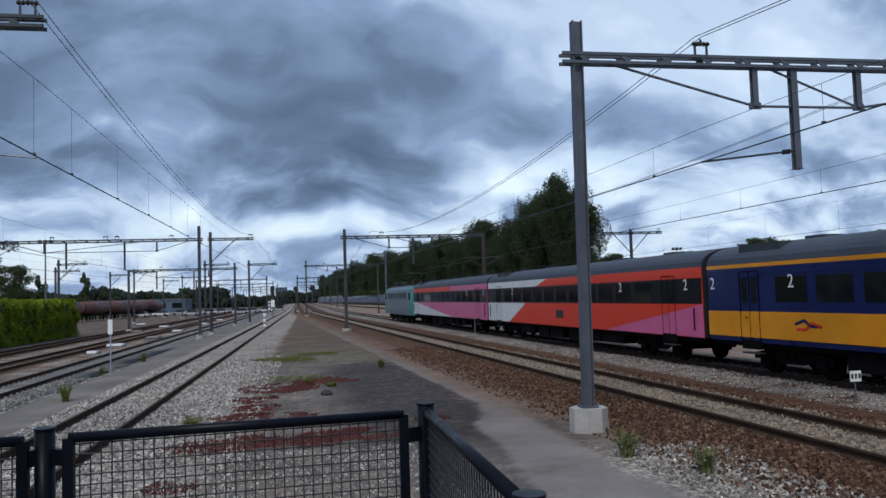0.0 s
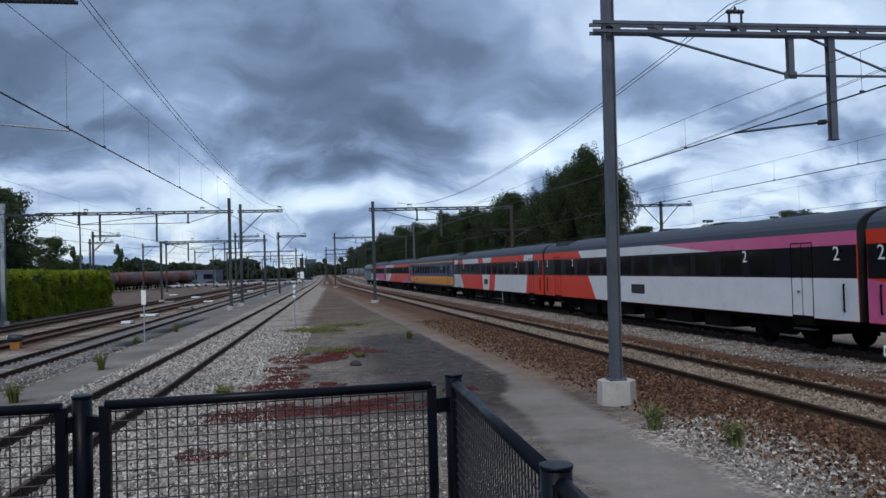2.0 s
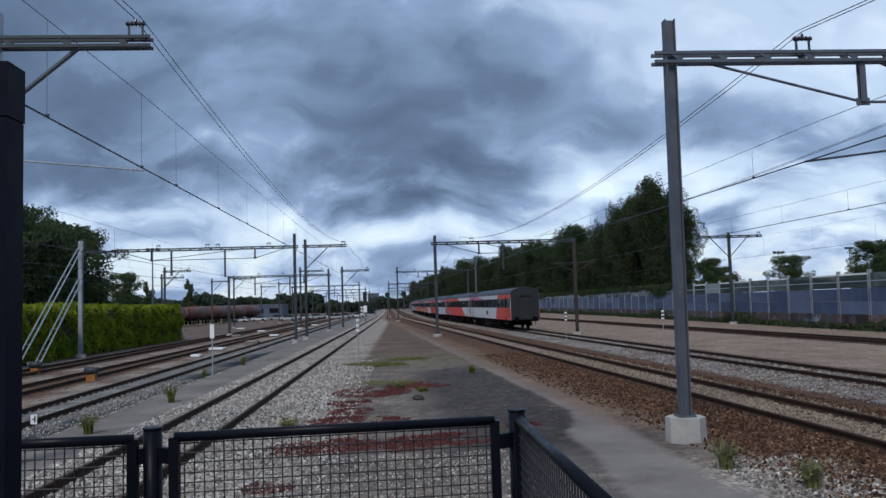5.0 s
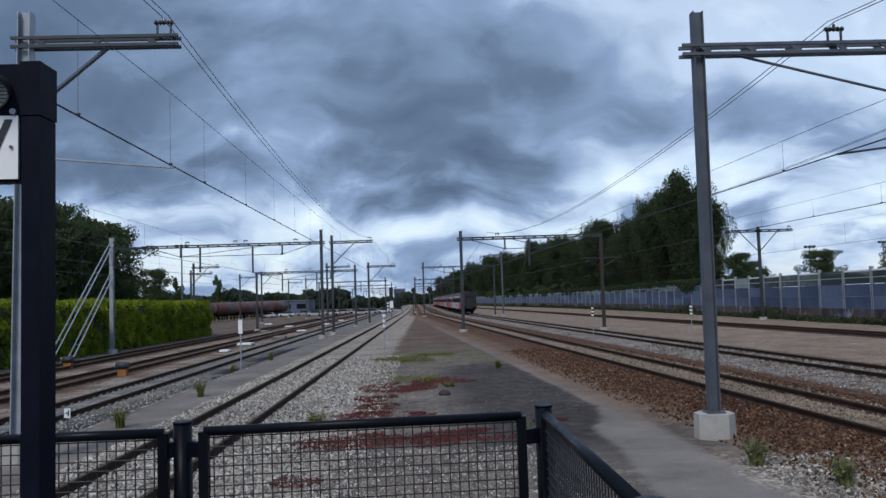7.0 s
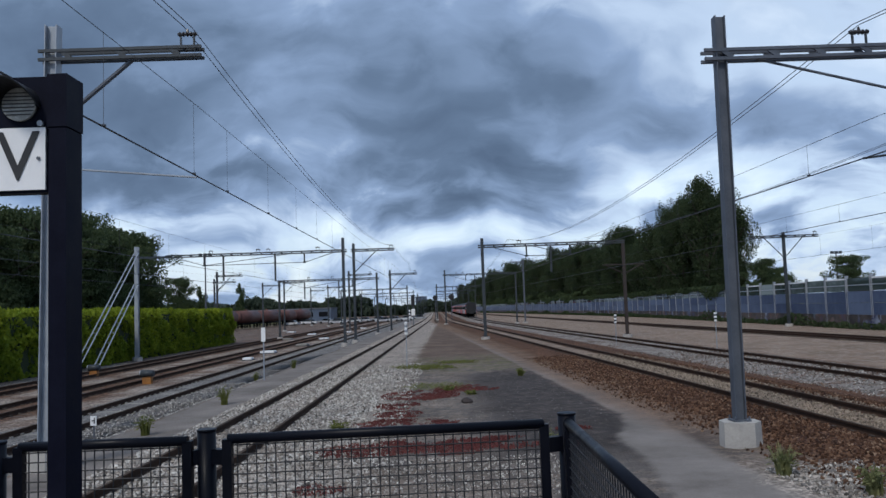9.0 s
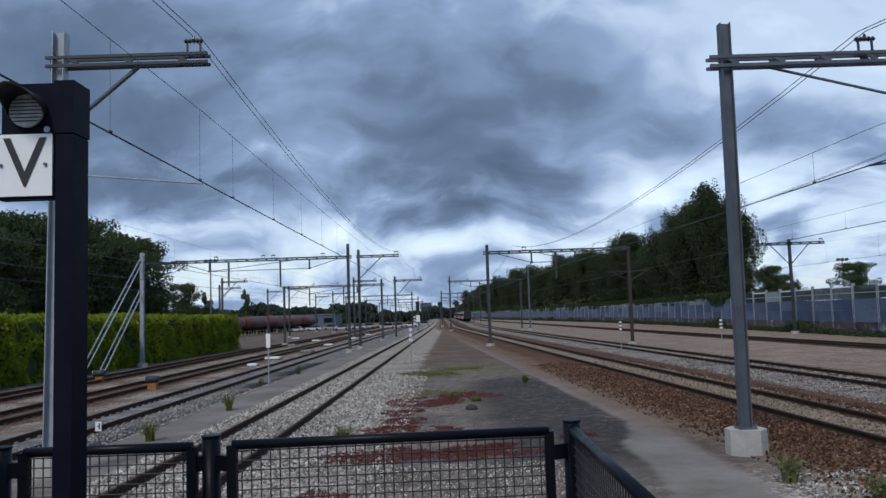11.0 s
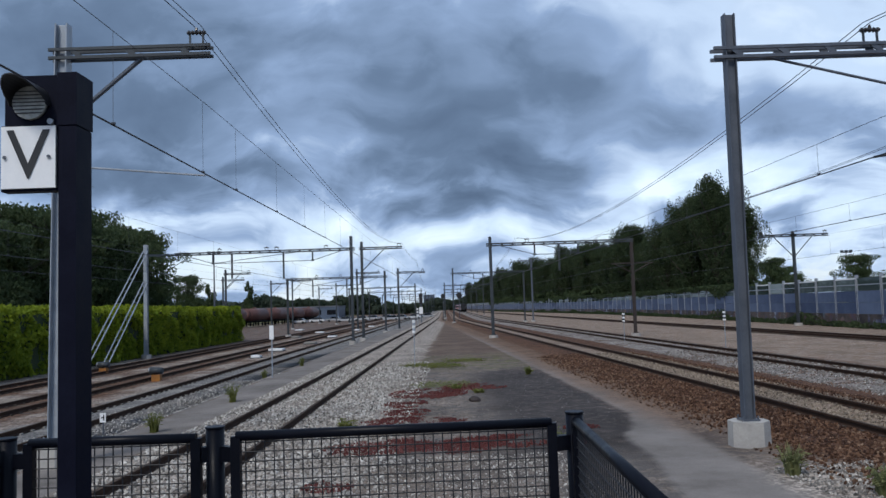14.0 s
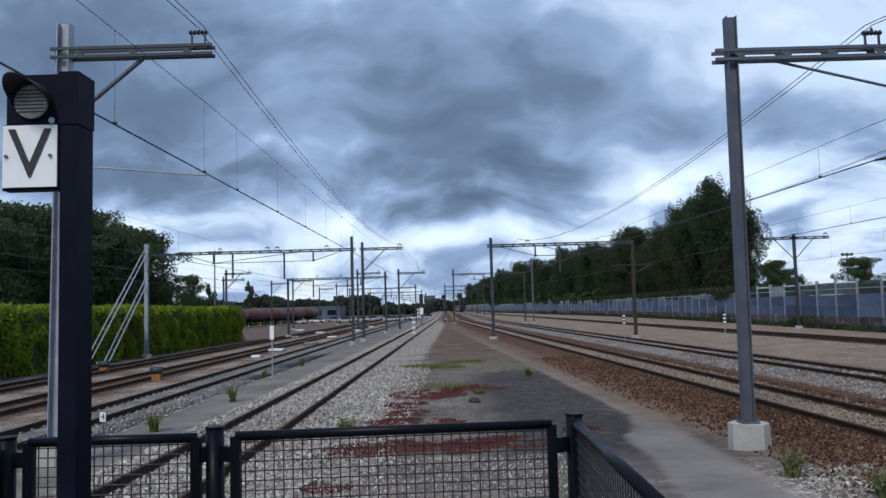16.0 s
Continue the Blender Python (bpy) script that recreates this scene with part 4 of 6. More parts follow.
def tree(name, label, h, width, bare, leafs, size, mat, seed, slim=1.0, category="tree", limbs=9, uneven=(0.5, 1.05), heart=0.30):
    rng = random.Random(seed)
    t = thing(name, label, category, group="trees")
    bm = bmesh.new()
    pts = [Vector((0, 0, -0.3))]
    for k in range(1, 7):
        pts.append(Vector((rng.uniform(-0.12, 0.12) * k * 0.5, rng.uniform(-0.12, 0.12) * k * 0.5, h * 0.9 * k / 6)))
    r0 = h * 0.018
    for k in range(6):
        tube(bm, pts[k], pts[k + 1], r0 * (1 - k / 6.6), 8, r0 * (1 - (k + 1) / 6.6))
    blobs = [(0, 0, h * 0.42, width * heart, h * 0.27), (width * 0.05, 0, h * 0.70, width * 0.09, h * 0.16)]
    for k in range(limbs):
        f = bare + (0.95 - bare) * (k + rng.random()) / limbs
        z = h * f
        an = rng.uniform(0, 6.28)
        out = width * 0.5 * (math.sin(math.pi * min(max((f - bare) / (1.04 - bare), 0.05), 1.0)) ** 0.55) * rng.uniform(*uneven) * (1.08 - 0.45 * f)
        e = Vector((math.cos(an) * out, math.sin(an) * out, min(z + out * 0.6 * slim, h * 0.97)))
        tube(bm, (0, 0, z - 0.04 * h), e, r0 * 0.35, 6, r0 * 0.08)
        blobs.append((e.x * 0.9, e.y * 0.9, e.z, width * rng.uniform(0.07, 0.13), h * rng.uniform(0.035, 0.075) * slim))
        blobs.append((e.x * 0.55, e.y * 0.55, e.z - h * 0.03, width * rng.uniform(0.09, 0.15), h * rng.uniform(0.04, 0.08) * slim))
    part("trunk", bm, BARK, t)
    part("crown", leaf_mesh("crown", crown_points(rng, blobs, leafs), size, mat, seed), None, t)
    return t


POPLARS = [tree("poplar", "tall dark green poplar in full summer leaf", 21, 10.5, 0.04, 27000, 0.26, LEAF_POPLAR, 11 + k, 2.3, limbs=40, uneven=(0.35, 1.2), heart=0.21) for k in range(3)]


def wall_x(y):
    """Sideways place of the noise wall at a distance ahead."""
    return float(np.interp(y, [15, 65, 130, 175, 235, 309, 394, 560, 800], [34.8, 35.2, 38.0, 37.6, 34.6, 29.6, 23.2, 15.0, 8.0]))


rng = random.Random(77)
ROW = [(43.8, 125.5, 21.7), (47.5, 131, 20.3), (44.5, 134, 20.3), (48.9, 127, 16.8), (42.0, 131, 19.4)]
y = 139.0
while y < 640:
    k = 1.0 if y < 260 else 1.35 if y < 400 else 2.0
    ROW.append((wall_x(y) + 6.8 + rng.uniform(-1, 1.6), y, rng.choice((13.0, 15.5, 17.0, 18.5, 20.0)) + rng.uniform(-1, 1)))
    ROW.append((wall_x(y) + 13.5 + rng.uniform(-1.5, 2), y + 4 * k + rng.uniform(-2, 2), rng.choice((15.5, 17.5, 19.5, 20.8)) + rng.uniform(-1, 1)))
    y += 7.0 * k
for i, (x, y, h) in enumerate(ROW):
    k = h / 22
    m = pose(x, y, -0.3, 0, 0, 77 * i)
    if i < 3:
        POPLARS[i].matrix_basis = m @ Matrix.Scale(k, 4)
    else:
        src = POPLARS[i % 3]
        c = copy_thing(src, m)
        c.scale = (k * rng.uniform(0.85, 1.3), k * rng.uniform(0.85, 1.3), k * rng.uniform(0.92, 1.06))
BROADS = [tree("broadleaf_tree", "broad dark green deciduous tree", 11, 11, 0.05, 20000, 0.22, LEAF_DARK, 41 + k, 1.0, limbs=34) for k in range(2)]
SPOTS = [(-38.5, 66, 12.8), (-31.3, 72, 11.4), (-33.5, 68, 12.6), (-46, 76, 13.5), (-36.5, 79, 13.4), (-31.0, 80, 10.4), (-43, 70, 13), (-33, 84, 12.5), (-52, 70, 13.5), (-34.0, 77, 12.2), (-41, 76, 13.5), (-48, 66, 12.5), (-36, 90, 9.5), (-35, 60, 11), (-56, 78, 14),
         (50.2, 119, 8.8), (53.5, 124, 7.6), (56.5, 126, 6.5), (62.5, 118, 8.8), (75.5, 117, 10.8), (82, 122, 9.0), (92, 130, 10), (103, 120, 12)]
for i, (x, y, h) in enumerate(SPOTS):
    k = h / 11
    m = pose(x, y, -0.45, 0, 0, 61 * i)
    if i < 2:
        BROADS[i].matrix_basis = m @ Matrix.Scale(k, 4)
    else:
        c = copy_thing(BROADS[i % 2], m)
        c.scale = (k, k, k)

# low bushes along the foot of the poplars, behind the wall and in the far middle
SHRUB = tree("shrub", "dark green bush at the foot of the trees", 5, 7, 0.02, 1500, 0.55, LEAF_DARK, 71, 0.9, "bush", 8)
SHRUB.matrix_basis = pose(45, 110, -0.3)
for i in range(38):
    y = 100 + i * 10
    copy_thing(SHRUB, pose(wall_x(y) + 3.2 + random.uniform(-1, 1.5), y, -0.4, 0, 0, i * 53)).scale = (1.0, 1.0, random.uniform(0.55, 0.85) if y < 200 else random.uniform(0.8, 1.4))

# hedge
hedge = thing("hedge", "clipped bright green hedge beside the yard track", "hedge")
# added solid box whose dark colour stands for the hedge's shaded inside
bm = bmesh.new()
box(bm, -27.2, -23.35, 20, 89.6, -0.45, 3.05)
part("core", bm, HEDGE_SHADE, hedge)
rng = random.Random(5)
pts = []
for _ in range(46000):
    y = 20 + 70 * rng.random()
    lump = 0.42 * noise.noise((y * 0.35, 0, 0)) + 0.34 * noise.noise((y * 1.1, 3, 0))
    if rng.random() < 0.62:
        z = rng.uniform(-0.35, 3.35)
        x = -23.2 + 0.6 * noise.noise((y * 0.75, z * 0.9, 7)) + rng.uniform(-0.25, 0.15) - max(0, z - 2.9) * 0.8
        pts.append((x, y, z + lump * z / 3.3))
    else:
        x = rng.uniform(-27.2, -23.3)
        pts.append((x, y, 3.2 + lump + rng.uniform(-0.2, 0.22)))
for _ in range(1800):
    pts.append((rng.uniform(-27.2, -23.3), 89.7 + rng.uniform(-0.2, 0.4), rng.uniform(-0.35, 3.3)))
part("foliage", leaf_mesh("foliage", pts, 0.24, LEAF_HEDGE, 3), None, hedge)

# far belt of woodland on the horizon
rng = random.Random(9)
pts = []
for _ in range(26000):
    x = rng.uniform(-330, -8)
    y = 430 + 60 * rng.random() + 0.25 * abs(x)
    hh = 10 + 5 * noise.noise((x * 0.05, 0, 4)) + 3 * noise.noise((x * 0.17, 2, 1)) - (4.5 if x > -40 else 0)
    pts.append((x, y, -0.4 + hh * rng.random() ** 0.8))
for _ in range(5000):
    x = rng.uniform(-14, 60)
    y = 620 + 60 * rng.random()
    pts.append((x, y, -0.4 + (9 + 5 * noise.noise((x * 0.08, 5, 1))) * rng.random()))
ob = new("far_woods", leaf_mesh("far_woods", pts, 2.6, LEAF_FAR, 8))
tagged(ob, "hazy belt of distant woodland along the horizon", "woods", kind="stuff")
CYPRESS = tree("slim_tree", "slim dark green pointed tree", 11, 4, 0.05, 1400, 0.5, LEAF_DARK, 91, 1.8, limbs=10)
CYPRESS.matrix_basis = pose(-51, 205, -0.4)
copy_thing(CYPRESS, pose(-60, 200, -0.4, 0, 0, 40)).scale = (1.1, 1.1, 0.95)
copy_thing(BROADS[1], pose(-62, 190, -0.4, 0, 0, 10)).scale = (1.1, 1.1, 1.15)


# weeds
def weed(x, y, h, n, mat, label, seed, spread=0.5):
    rng = random.Random(seed)
    verts, faces = [], []
    for k in range(n):
        an, ln = rng.uniform(0, 6.28), h * rng.uniform(0.5, 1.0)
        out = spread * ln * rng.uniform(0.2, 1.0)
        w = 0.012 + 0.014 * rng.random()
        sx, sy = -math.sin(an) * w, math.cos(an) * w
        bx, by = rng.uniform(-0.08, 0.08) * spread * 2, rng.uniform(-0.08, 0.08) * spread * 2
        b = len(verts)
        for f in (0.0, 0.55, 1.0):
            ww = (1 - f * 0.85)
            px, py, pz = bx + math.cos(an) * out * f * f, by + math.sin(an) * out * f * f, ln * f
            verts.append((px - sx * ww, py - sy * ww, pz)), verts.append((px + sx * ww, py + sy * ww, pz))
        faces.append((b, b + 1, b + 3, b + 2)), faces.append((b + 2, b + 3, b + 5, b + 4))
        if rng.random() < 0.7:
            b = len(verts)
            c = Vector((px, py, pz * rng.uniform(0.5, 1)))
            for o in ((-0.05, 0, 0), (0, -0.02, 0.02), (0.05, 0.01, 0.01), (0, 0.03, 0.03)):
                verts.append(tuple(c + Vector(o) * rng.uniform(0.6, 1.4)))
            faces.append((b, b + 1, b + 2, b + 3))
    ob = new("weed", raw("weed", verts, faces, mat))
    ob.matrix_basis = pose(x, y, lie(x, y) - 0.02)
    return tagged(ob, label, "weed", "weeds")


for i, (x, y, h, n, mat, lb) in enumerate([
        (-6.85, 25.3, 0.62, 60, LEAF_WEED, "tall yellow-green weed on the grey strip"), (-7.15, 19.3, 0.52, 60, LEAF_WEED, "pale green grass tuft on the grey strip"),
        (-2.35, 18.2, 0.30, 70, LEAF_WEED, "small green weed in the ballast"), (5.15, 12.0, 0.5, 70, LEAF_DRY, "grey-green weed in the stones beside the path"),
        (5.75, 10.6, 0.42, 80, LEAF_DRY, "grey-green weed in the stones beside the path"), (3.15, 30.5, 0.32, 110, LEAF_WEED, "round green tuft on the asphalt"),
        (-8.4, 36.5, 0.45, 50, LEAF_WEED, "green weed at the edge of the strip"), (-7.5, 41, 0.5, 50, LEAF_WEED, "green weed at the edge of the strip"),
        (0.3, 26.0, 0.18, 80, LEAF_WEED, "low green weed on the asphalt"), (1.0, 24.8, 0.15, 60, LEAF_WEED, "low green weed on the asphalt"),
        (2.3, 16.0, 0.28, 12, LEAF_DRY, "dry stalk beside the fence"), (-1.0, 37, 0.12, 320, LEAF_WEED, "patch of yellow-green moss and grass"),
        (-0.2, 36.2, 0.11, 320, LEAF_WEED, "patch of yellow-green moss and grass"), (0.9, 39.5, 0.10, 320, LEAF_WEED, "patch of yellow-green moss and grass"),
        (-0.1, 27.6, 0.10, 260, LEAF_DRY, "low dry grass patch on the asphalt")]):
    weed(x, y, h, n, mat, lb, 100 + i, 0.5 if h > 0.3 else 5.5 if n > 140 else 0.9)


# red stonecrop patches
def sedum(x, y, rx, ry, n, seed):
    rng = random.Random(seed)
    pts = []
    for _ in range(n * 3):
        a_, b_ = rng.uniform(-1, 1), rng.uniform(-1, 1)
        if len(pts) < n and a_ * a_ + b_ * b_ < 1 and noise.noise((a_ * rx * 1.1 + x, b_ * ry * 1.1 + y, 0.5)) + 0.8 * noise.noise((a_ * rx * 4 + x, b_ * ry * 3 + y, 2.5)) > 0.12 - 0.42 * (1 - a_ * a_ - b_ * b_) + rng.uniform(-0.35, 0.2):
            px, py = x + a_ * rx, y + b_ * ry
            pts.append((px - x, py - y, lie(px, py) + rng.uniform(0.0, 0.04)))
    ob = new("stonecrop", leaf_mesh("stonecrop", pts, 0.042, LEAF_SEDUM, seed))
    ob.matrix_basis = pose(x, y, 0)
    tagged(ob, "flat mat of dark red stonecrop on the ground", "plant", "stonecrop mats", "stuff")


for i, (x, y, rx, ry, n) in enumerate([(-0.6, 25.0, 0.9, 1.1, 900), (0.9, 26.5, 0.8, 0.9, 600), (-1.15, 22.4, 0.45, 0.7, 350), (-1.05, 20.6, 0.5, 0.5, 300), (-1.2, 19.0, 0.85, 0.6, 650),
                                       (-0.2, 19.0, 0.5, 0.35, 250), (-0.4, 15.6, 1.5, 0.75, 1500), (1.1, 15.8, 0.7, 0.6, 600), (2.45, 15.6, 0.35, 0.4, 220), (-1.9, 12.3, 0.3, 0.3, 160), (2.9, 17.2, 0.3, 0.25, 120)]):
    sedum(x, y, rx * 1.4, ry * 1.3, n * 3, 200 + i)


# ---------------------------------------------------------------- ballast stones
def stones(name, spots, mat, label, seed):
    rng = random.Random(seed)
    verts, faces = [], []
    base = [(1, 0, 0), (-1, 0, 0), (0, 1, 0), (0, -1, 0), (0, 0, 1), (0, 0, -1)]
    tris = [(0, 2, 4), (2, 1, 4), (1, 3, 4), (3, 0, 4), (2, 0, 5), (1, 2, 5), (3, 1, 5), (0, 3, 5)]
    for x, y, s in spots:
        q = Euler((rng.uniform(0, 6.28), rng.uniform(0, 6.28), rng.uniform(0, 6.28))).to_matrix()
        b = len(verts)
        z = lie(x, y)
        sc = Vector((rng.uniform(0.7, 1.3), rng.uniform(0.6, 1.1), rng.uniform(0.5, 0.9))) * s
        for c in base:
            p_ = q @ Vector((c[0] * sc.x + rng.uniform(-.2, .2) * s, c[1] * sc.y + rng.uniform(-.2, .2) * s, c[2] * sc.z))
            verts.append((x + p_.x, y + p_.y, z + s * 0.25 + p_.z))
        faces += [tuple(b + i for i in t) for t in tris]
    ob = new(name, raw(name, verts, faces, mat))
    tagged(ob, label, "ballast", kind="stuff")


rng = random.Random(21)
spots = []
while len(spots) < 26000:
    y = 6 + 34 * rng.random() ** 1.4
    o = rng.uniform(-1.75, 3.6)
    if abs(abs(o) - 0.75) < 0.09 or (o > 2.6 and rng.random() < 0.5):
        continue
    spots.append((line_a(y) + o, y, rng.uniform(0.02, 0.05)))
for _ in range(3500):
    y = 8.5 + 6.0 * rng.random()
    spots.append((rng.uniform(-1.6, 2.2), y, rng.uniform(0.012, 0.03)))
grit = []
for _ in range(7500):
    y = 9 + 36 * rng.random() ** 1.5
    gx = rng.uniform(line_a(y) + 3.0, line_b(y) - 4.3 - (1.6 if y < 18 else 0.0))
    if gx < 1.2 or y < 13 or rng.random() < 0.3:
        grit.append((gx, y, rng.uniform(0.008, 0.024)))
for _ in range(2500):
    y = 7.5 + 5.0 * rng.random()
    (spots if rng.random() < 0.5 else grit).append((line_b(y) + rng.uniform(-3.7, -2.1), y, rng.uniform(0.018, 0.04)))
stones("grey_ballast_stones", spots, STONE_GREY, "loose light grey crushed stone", 22)
spots, pale = [], []
while len(spots) < 26000:
    y = 6 + 34 * rng.random() ** 1.6
    o = rng.uniform(-3.3, 2.9)
    if abs(abs(o) - 0.75) < 0.09 or rng.random() < max(0.0, -o - 2.4):
        continue
    (pale if abs(o) < 0.7 or (1.2 < o < 1.6 and rng.random() < 0.6) else spots).append((line_b(y) + o, y, rng.uniform(0.02, 0.052)))
stones("tan_ballast_stones", pale, STONE_TAN, "loose pale tan crushed stone between the rails", 26)
stones("grit_stones", grit, STONE_DARK, "small dark grey stones strewn over worn asphalt", 25)
stones("brown_ballast_stones", spots, STONE_BROWN, "loose rust-brown crushed stone", 23)
bed = [(line_c(y) + rng.uniform(-3.0, 1.8), y, rng.uniform(0.02, 0.042)) for y in (8 + 36 * rng.random() for _ in range(9000))]
stones("dark_ballast_stones", bed[:5200], STONE_DARK, "loose dark grey crushed stone beside the through track", 27)
stones("brown_ballast_stones", bed[5200:7000], STONE_BROWN, "loose rust-brown crushed stone", 28)
spots = bed[7000:]
spots += [(line_a(y) + rng.uniform(-6.6, -3.4), y, rng.uniform(0.018, 0.035)) for y in (12 + 25 * rng.random() for _ in range(5000))]
stones("grey_ballast_stones", spots, STONE_GREY, "loose light grey crushed stone", 24)


# ---------------------------------------------------------------- noise wall
wall = thing("noise_wall", "blue-grey noise wall with steel posts, glazed top and stained plinth", "wall", kind="structure")
me_post = bmesh.new()
isection(me_post, (0, 0, -0.3), (0, 0, 4.25), 0.22, 0.26, 0.02)
me_post = mesh_of("wall_post", me_post, GALV_PALE)
STEP = 4.0


def slab(name, z0, z1, t, mat):
    b_ = bmesh.new()
    box(b_, -t / 2, t / 2, 0.08, STEP - 0.08, z0, z1)
    return mesh_of(name, b_, mat)


me_plinth, me_panel, me_panel2 = slab("plinth", -0.3, 0.95, 0.2, BRICK), slab("panel", 0.96, 1.92, 0.13, WALLPANEL), slab("panel", 1.94, 2.9, 0.13, WALLPANEL)
me_glass, me_rail = slab("glazing", 2.93, 4.0, 0.03, WALLGLASS), slab("rail", 3.38, 3.46, 0.07, GALV_PALE)
me_rail2 = slab("rail", 3.9, 4.02, 0.08, WHITE)
y = 15.0
i = 0
while y < 560:
    xa, xb = wall_x(y), wall_x(y + STEP)
    m = pose(xa, y, 0, 0, 0, math.degrees(-math.atan2(xb - xa, STEP)))
    for nm, me in (("post", me_post), ("plinth", me_plinth), ("panel", me_panel), ("panel", me_panel2), ("glazing", me_glass)):
        part(nm, me, None, wall, at=m)
    part("glazing_rail", me_rail, None, wall, at=m)
    if i % 5 in (0, 1, 3) and y < 170:
        part("glazing_rail", me_rail2, None, wall, at=m)
    y += STEP
    i += 1
# creepers and weeds against the foot of the wall
rng = random.Random(31)
pts = []
for _ in range(34000):
    y = rng.uniform(45, 400)
    g = noise.noise((y * 0.11, 0, 2)) + 0.35
    if rng.random() < (0.28 if y < 150 else 0.5):
        pts.append((wall_x(y) - rng.uniform(0.15, 0.8), y, -0.25 + max(0.5, 1.5 * g) * rng.random()))
    elif y > 95 and g > 0.0:
        pts.append((wall_x(y) - rng.uniform(0.1, 0.3), y, 4.35 - max(0.5, 1.9 * g) * rng.random() ** 1.6))
ob = new("wall_creeper", leaf_mesh("wall_creeper", pts, 0.3, LEAF_POPLAR, 33))
tagged(ob, "dark creepers and weeds along the noise wall", "plants", kind="stuff")


# ---------------------------------------------------------------- small signs and signals
def banded_post(x, y, h, label, r=0.05, head=0.9, tone=GALV_DARK):
    p = thing("marker_post", label, "marker post", pose(x, y, lie(x, y)), "marker posts")
    bm = bmesh.new()
    tube(bm, (0, 0, -0.1), (0, 0, h), 0.022, 8)
    part("pole", bm, GALV_PALE, p)
    for k in range(5):
        bm = bmesh.new()
        z = h - head + head * k / 5
        tube(bm, (0, 0, z), (0, 0, z + head / 5), r * 1.6, 10)
        part("band", bm, WHITE if k % 2 == 0 else tone, p)
    return p


banded_post(-1.45, 36.7, 2.15, "thin post with a white and grey banded head", 0.045, 0.6, GALV_PALE)
banded_post(-3.4, 100.0, 2.7, "thin post with a white and grey banded head", 0.08, 1.0, GALV)
banded_post(15.45, 43.5, 2.1, "post with white and dark bands beside the track", 0.05, 0.5)
banded_post(12.5, 55.0, 2.0, "post with white and dark bands beside the track", 0.055, 0.6)
sp = thing("sign_post", "narrow white sign plate on a thin post", "sign", pose(-7.55, 34.3, -0.16))
bm = bmesh.new()
tube(bm, (0, 0, -0.1), (0, 0, 1.75), 0.03, 8)
part("pole", bm, GALV_PALE, sp)
bm = bmesh.new()
box(bm, -0.09, 0.09, -0.05, -0.03, 1.7, 2.3)
part("plate", bm, WHITE, sp, "white enamel plate", bevel=0.008)
ns = thing("number_sign", "small white plate with dark markings low beside the track", "sign", pose(-9.3, 21.4, -0.3))
bm = bmesh.new()
tube(bm, (0, 0.02, -0.1), (0, 0.02, 0.3), 0.02, 8)
part("pole", bm, GALV, ns)
bm = bmesh.new()
box(bm, -0.08, 0.08, -0.02, 0.0, 0.2, 0.45)
part("plate", bm, WHITE, ns, bevel=0.006)
bm = bmesh.new()
beam(bm, (-0.04, -0.024, 0.33), (0.04, -0.024, 0.33), 0.006, 0.03)
beam(bm, (0.03, -0.024, 0.25), (0.03, -0.024, 0.41), 0.03, 0.006)
part("marking", bm, BLACK, ns)
rs = thing("track_sign", "small white plate with dark markings beside the through track", "sign", pose(13.5, 17.3, -0.2))
bm = bmesh.new()
tube(bm, (0, 0.02, -0.1), (0, 0.02, 0.5), 0.02, 8)
part("pole", bm, GALV, rs)
bm = bmesh.new()
box(bm, -0.15, 0.15, -0.02, 0.0, 0.46, 0.72)
part("plate", bm, WHITE, rs, bevel=0.006)
bm = bmesh.new()
for k in range(3):
    beam(bm, (-0.13 + 0.1 * k, -0.024, 0.59), (-0.07 + 0.1 * k, -0.024, 0.59), 0.006, 0.12)
part("marking", bm, BLACK, rs)


def dwarf(x, y):
    d = thing("dwarf_signal", "low orange and black shunting lamp beside a yard track", "signal", pose(x, y, lie(x, y)), "dwarf signals")
    bm = bmesh.new()
    box(bm, -0.2, 0.2, -0.16, 0.16, 0.0, 0.32)
    part("base", bm, ORANGE, d, "orange painted base", bevel=0.03)
    bm = bmesh.new()
    tube(bm, (-0.3, 0, 0.5), (0.3, 0, 0.5), 0.19, 14, 0.15)
    part("lamp", bm, GALV_DARK, d, bevel=0.02)
    bm = bmesh.new()
    tube(bm, (-0.30, -0.05, 0.53), (-0.36, -0.06, 0.53), 0.12, 14)
    part("lens", bm, GALV_PALE, d)


dwarf(-14.0, 38.2), dwarf(-19.25, 44.4)


def cover(x, y, w, l, label="white painted switch machine cover between the tracks"):
    w, l = w * 0.75, l * 0.75
    c = thing("switch_cover", label, "switch cover", pose(x, y, lie(x, y)), "switch covers")
    bm = bmesh.new()
    box(bm, -w / 2, w / 2, -l / 2, l / 2, 0.0, 0.2)
    part("lid", bm, SLEEPER if random.random() < 0.4 else WHITE, c, bevel=0.04)
    bm = bmesh.new()
    box(bm, -w / 2 - 0.1, w / 2 + 0.1, -l / 2 - 0.1, l / 2 + 0.1, -0.1, 0.06)
    part("base", bm, GALV_DARK, c)


for x, y, w, l in ((-13.2, 55, 0.8, 1.0), (-13.7, 64, 1.5, 1.6), (-13.0, 76, 1.4, 1.8), (-13.2, 92, 1.3, 1.8), (-18.0, 95, 1.3, 2.0), (-17.8, 112, 1.4, 2.0), (-13.3, 118, 1.2, 2.2), (-13.1, 140, 1.2, 2.2), (-24, 130, 1.6, 2.4)):
    cover(x, y, w, l)


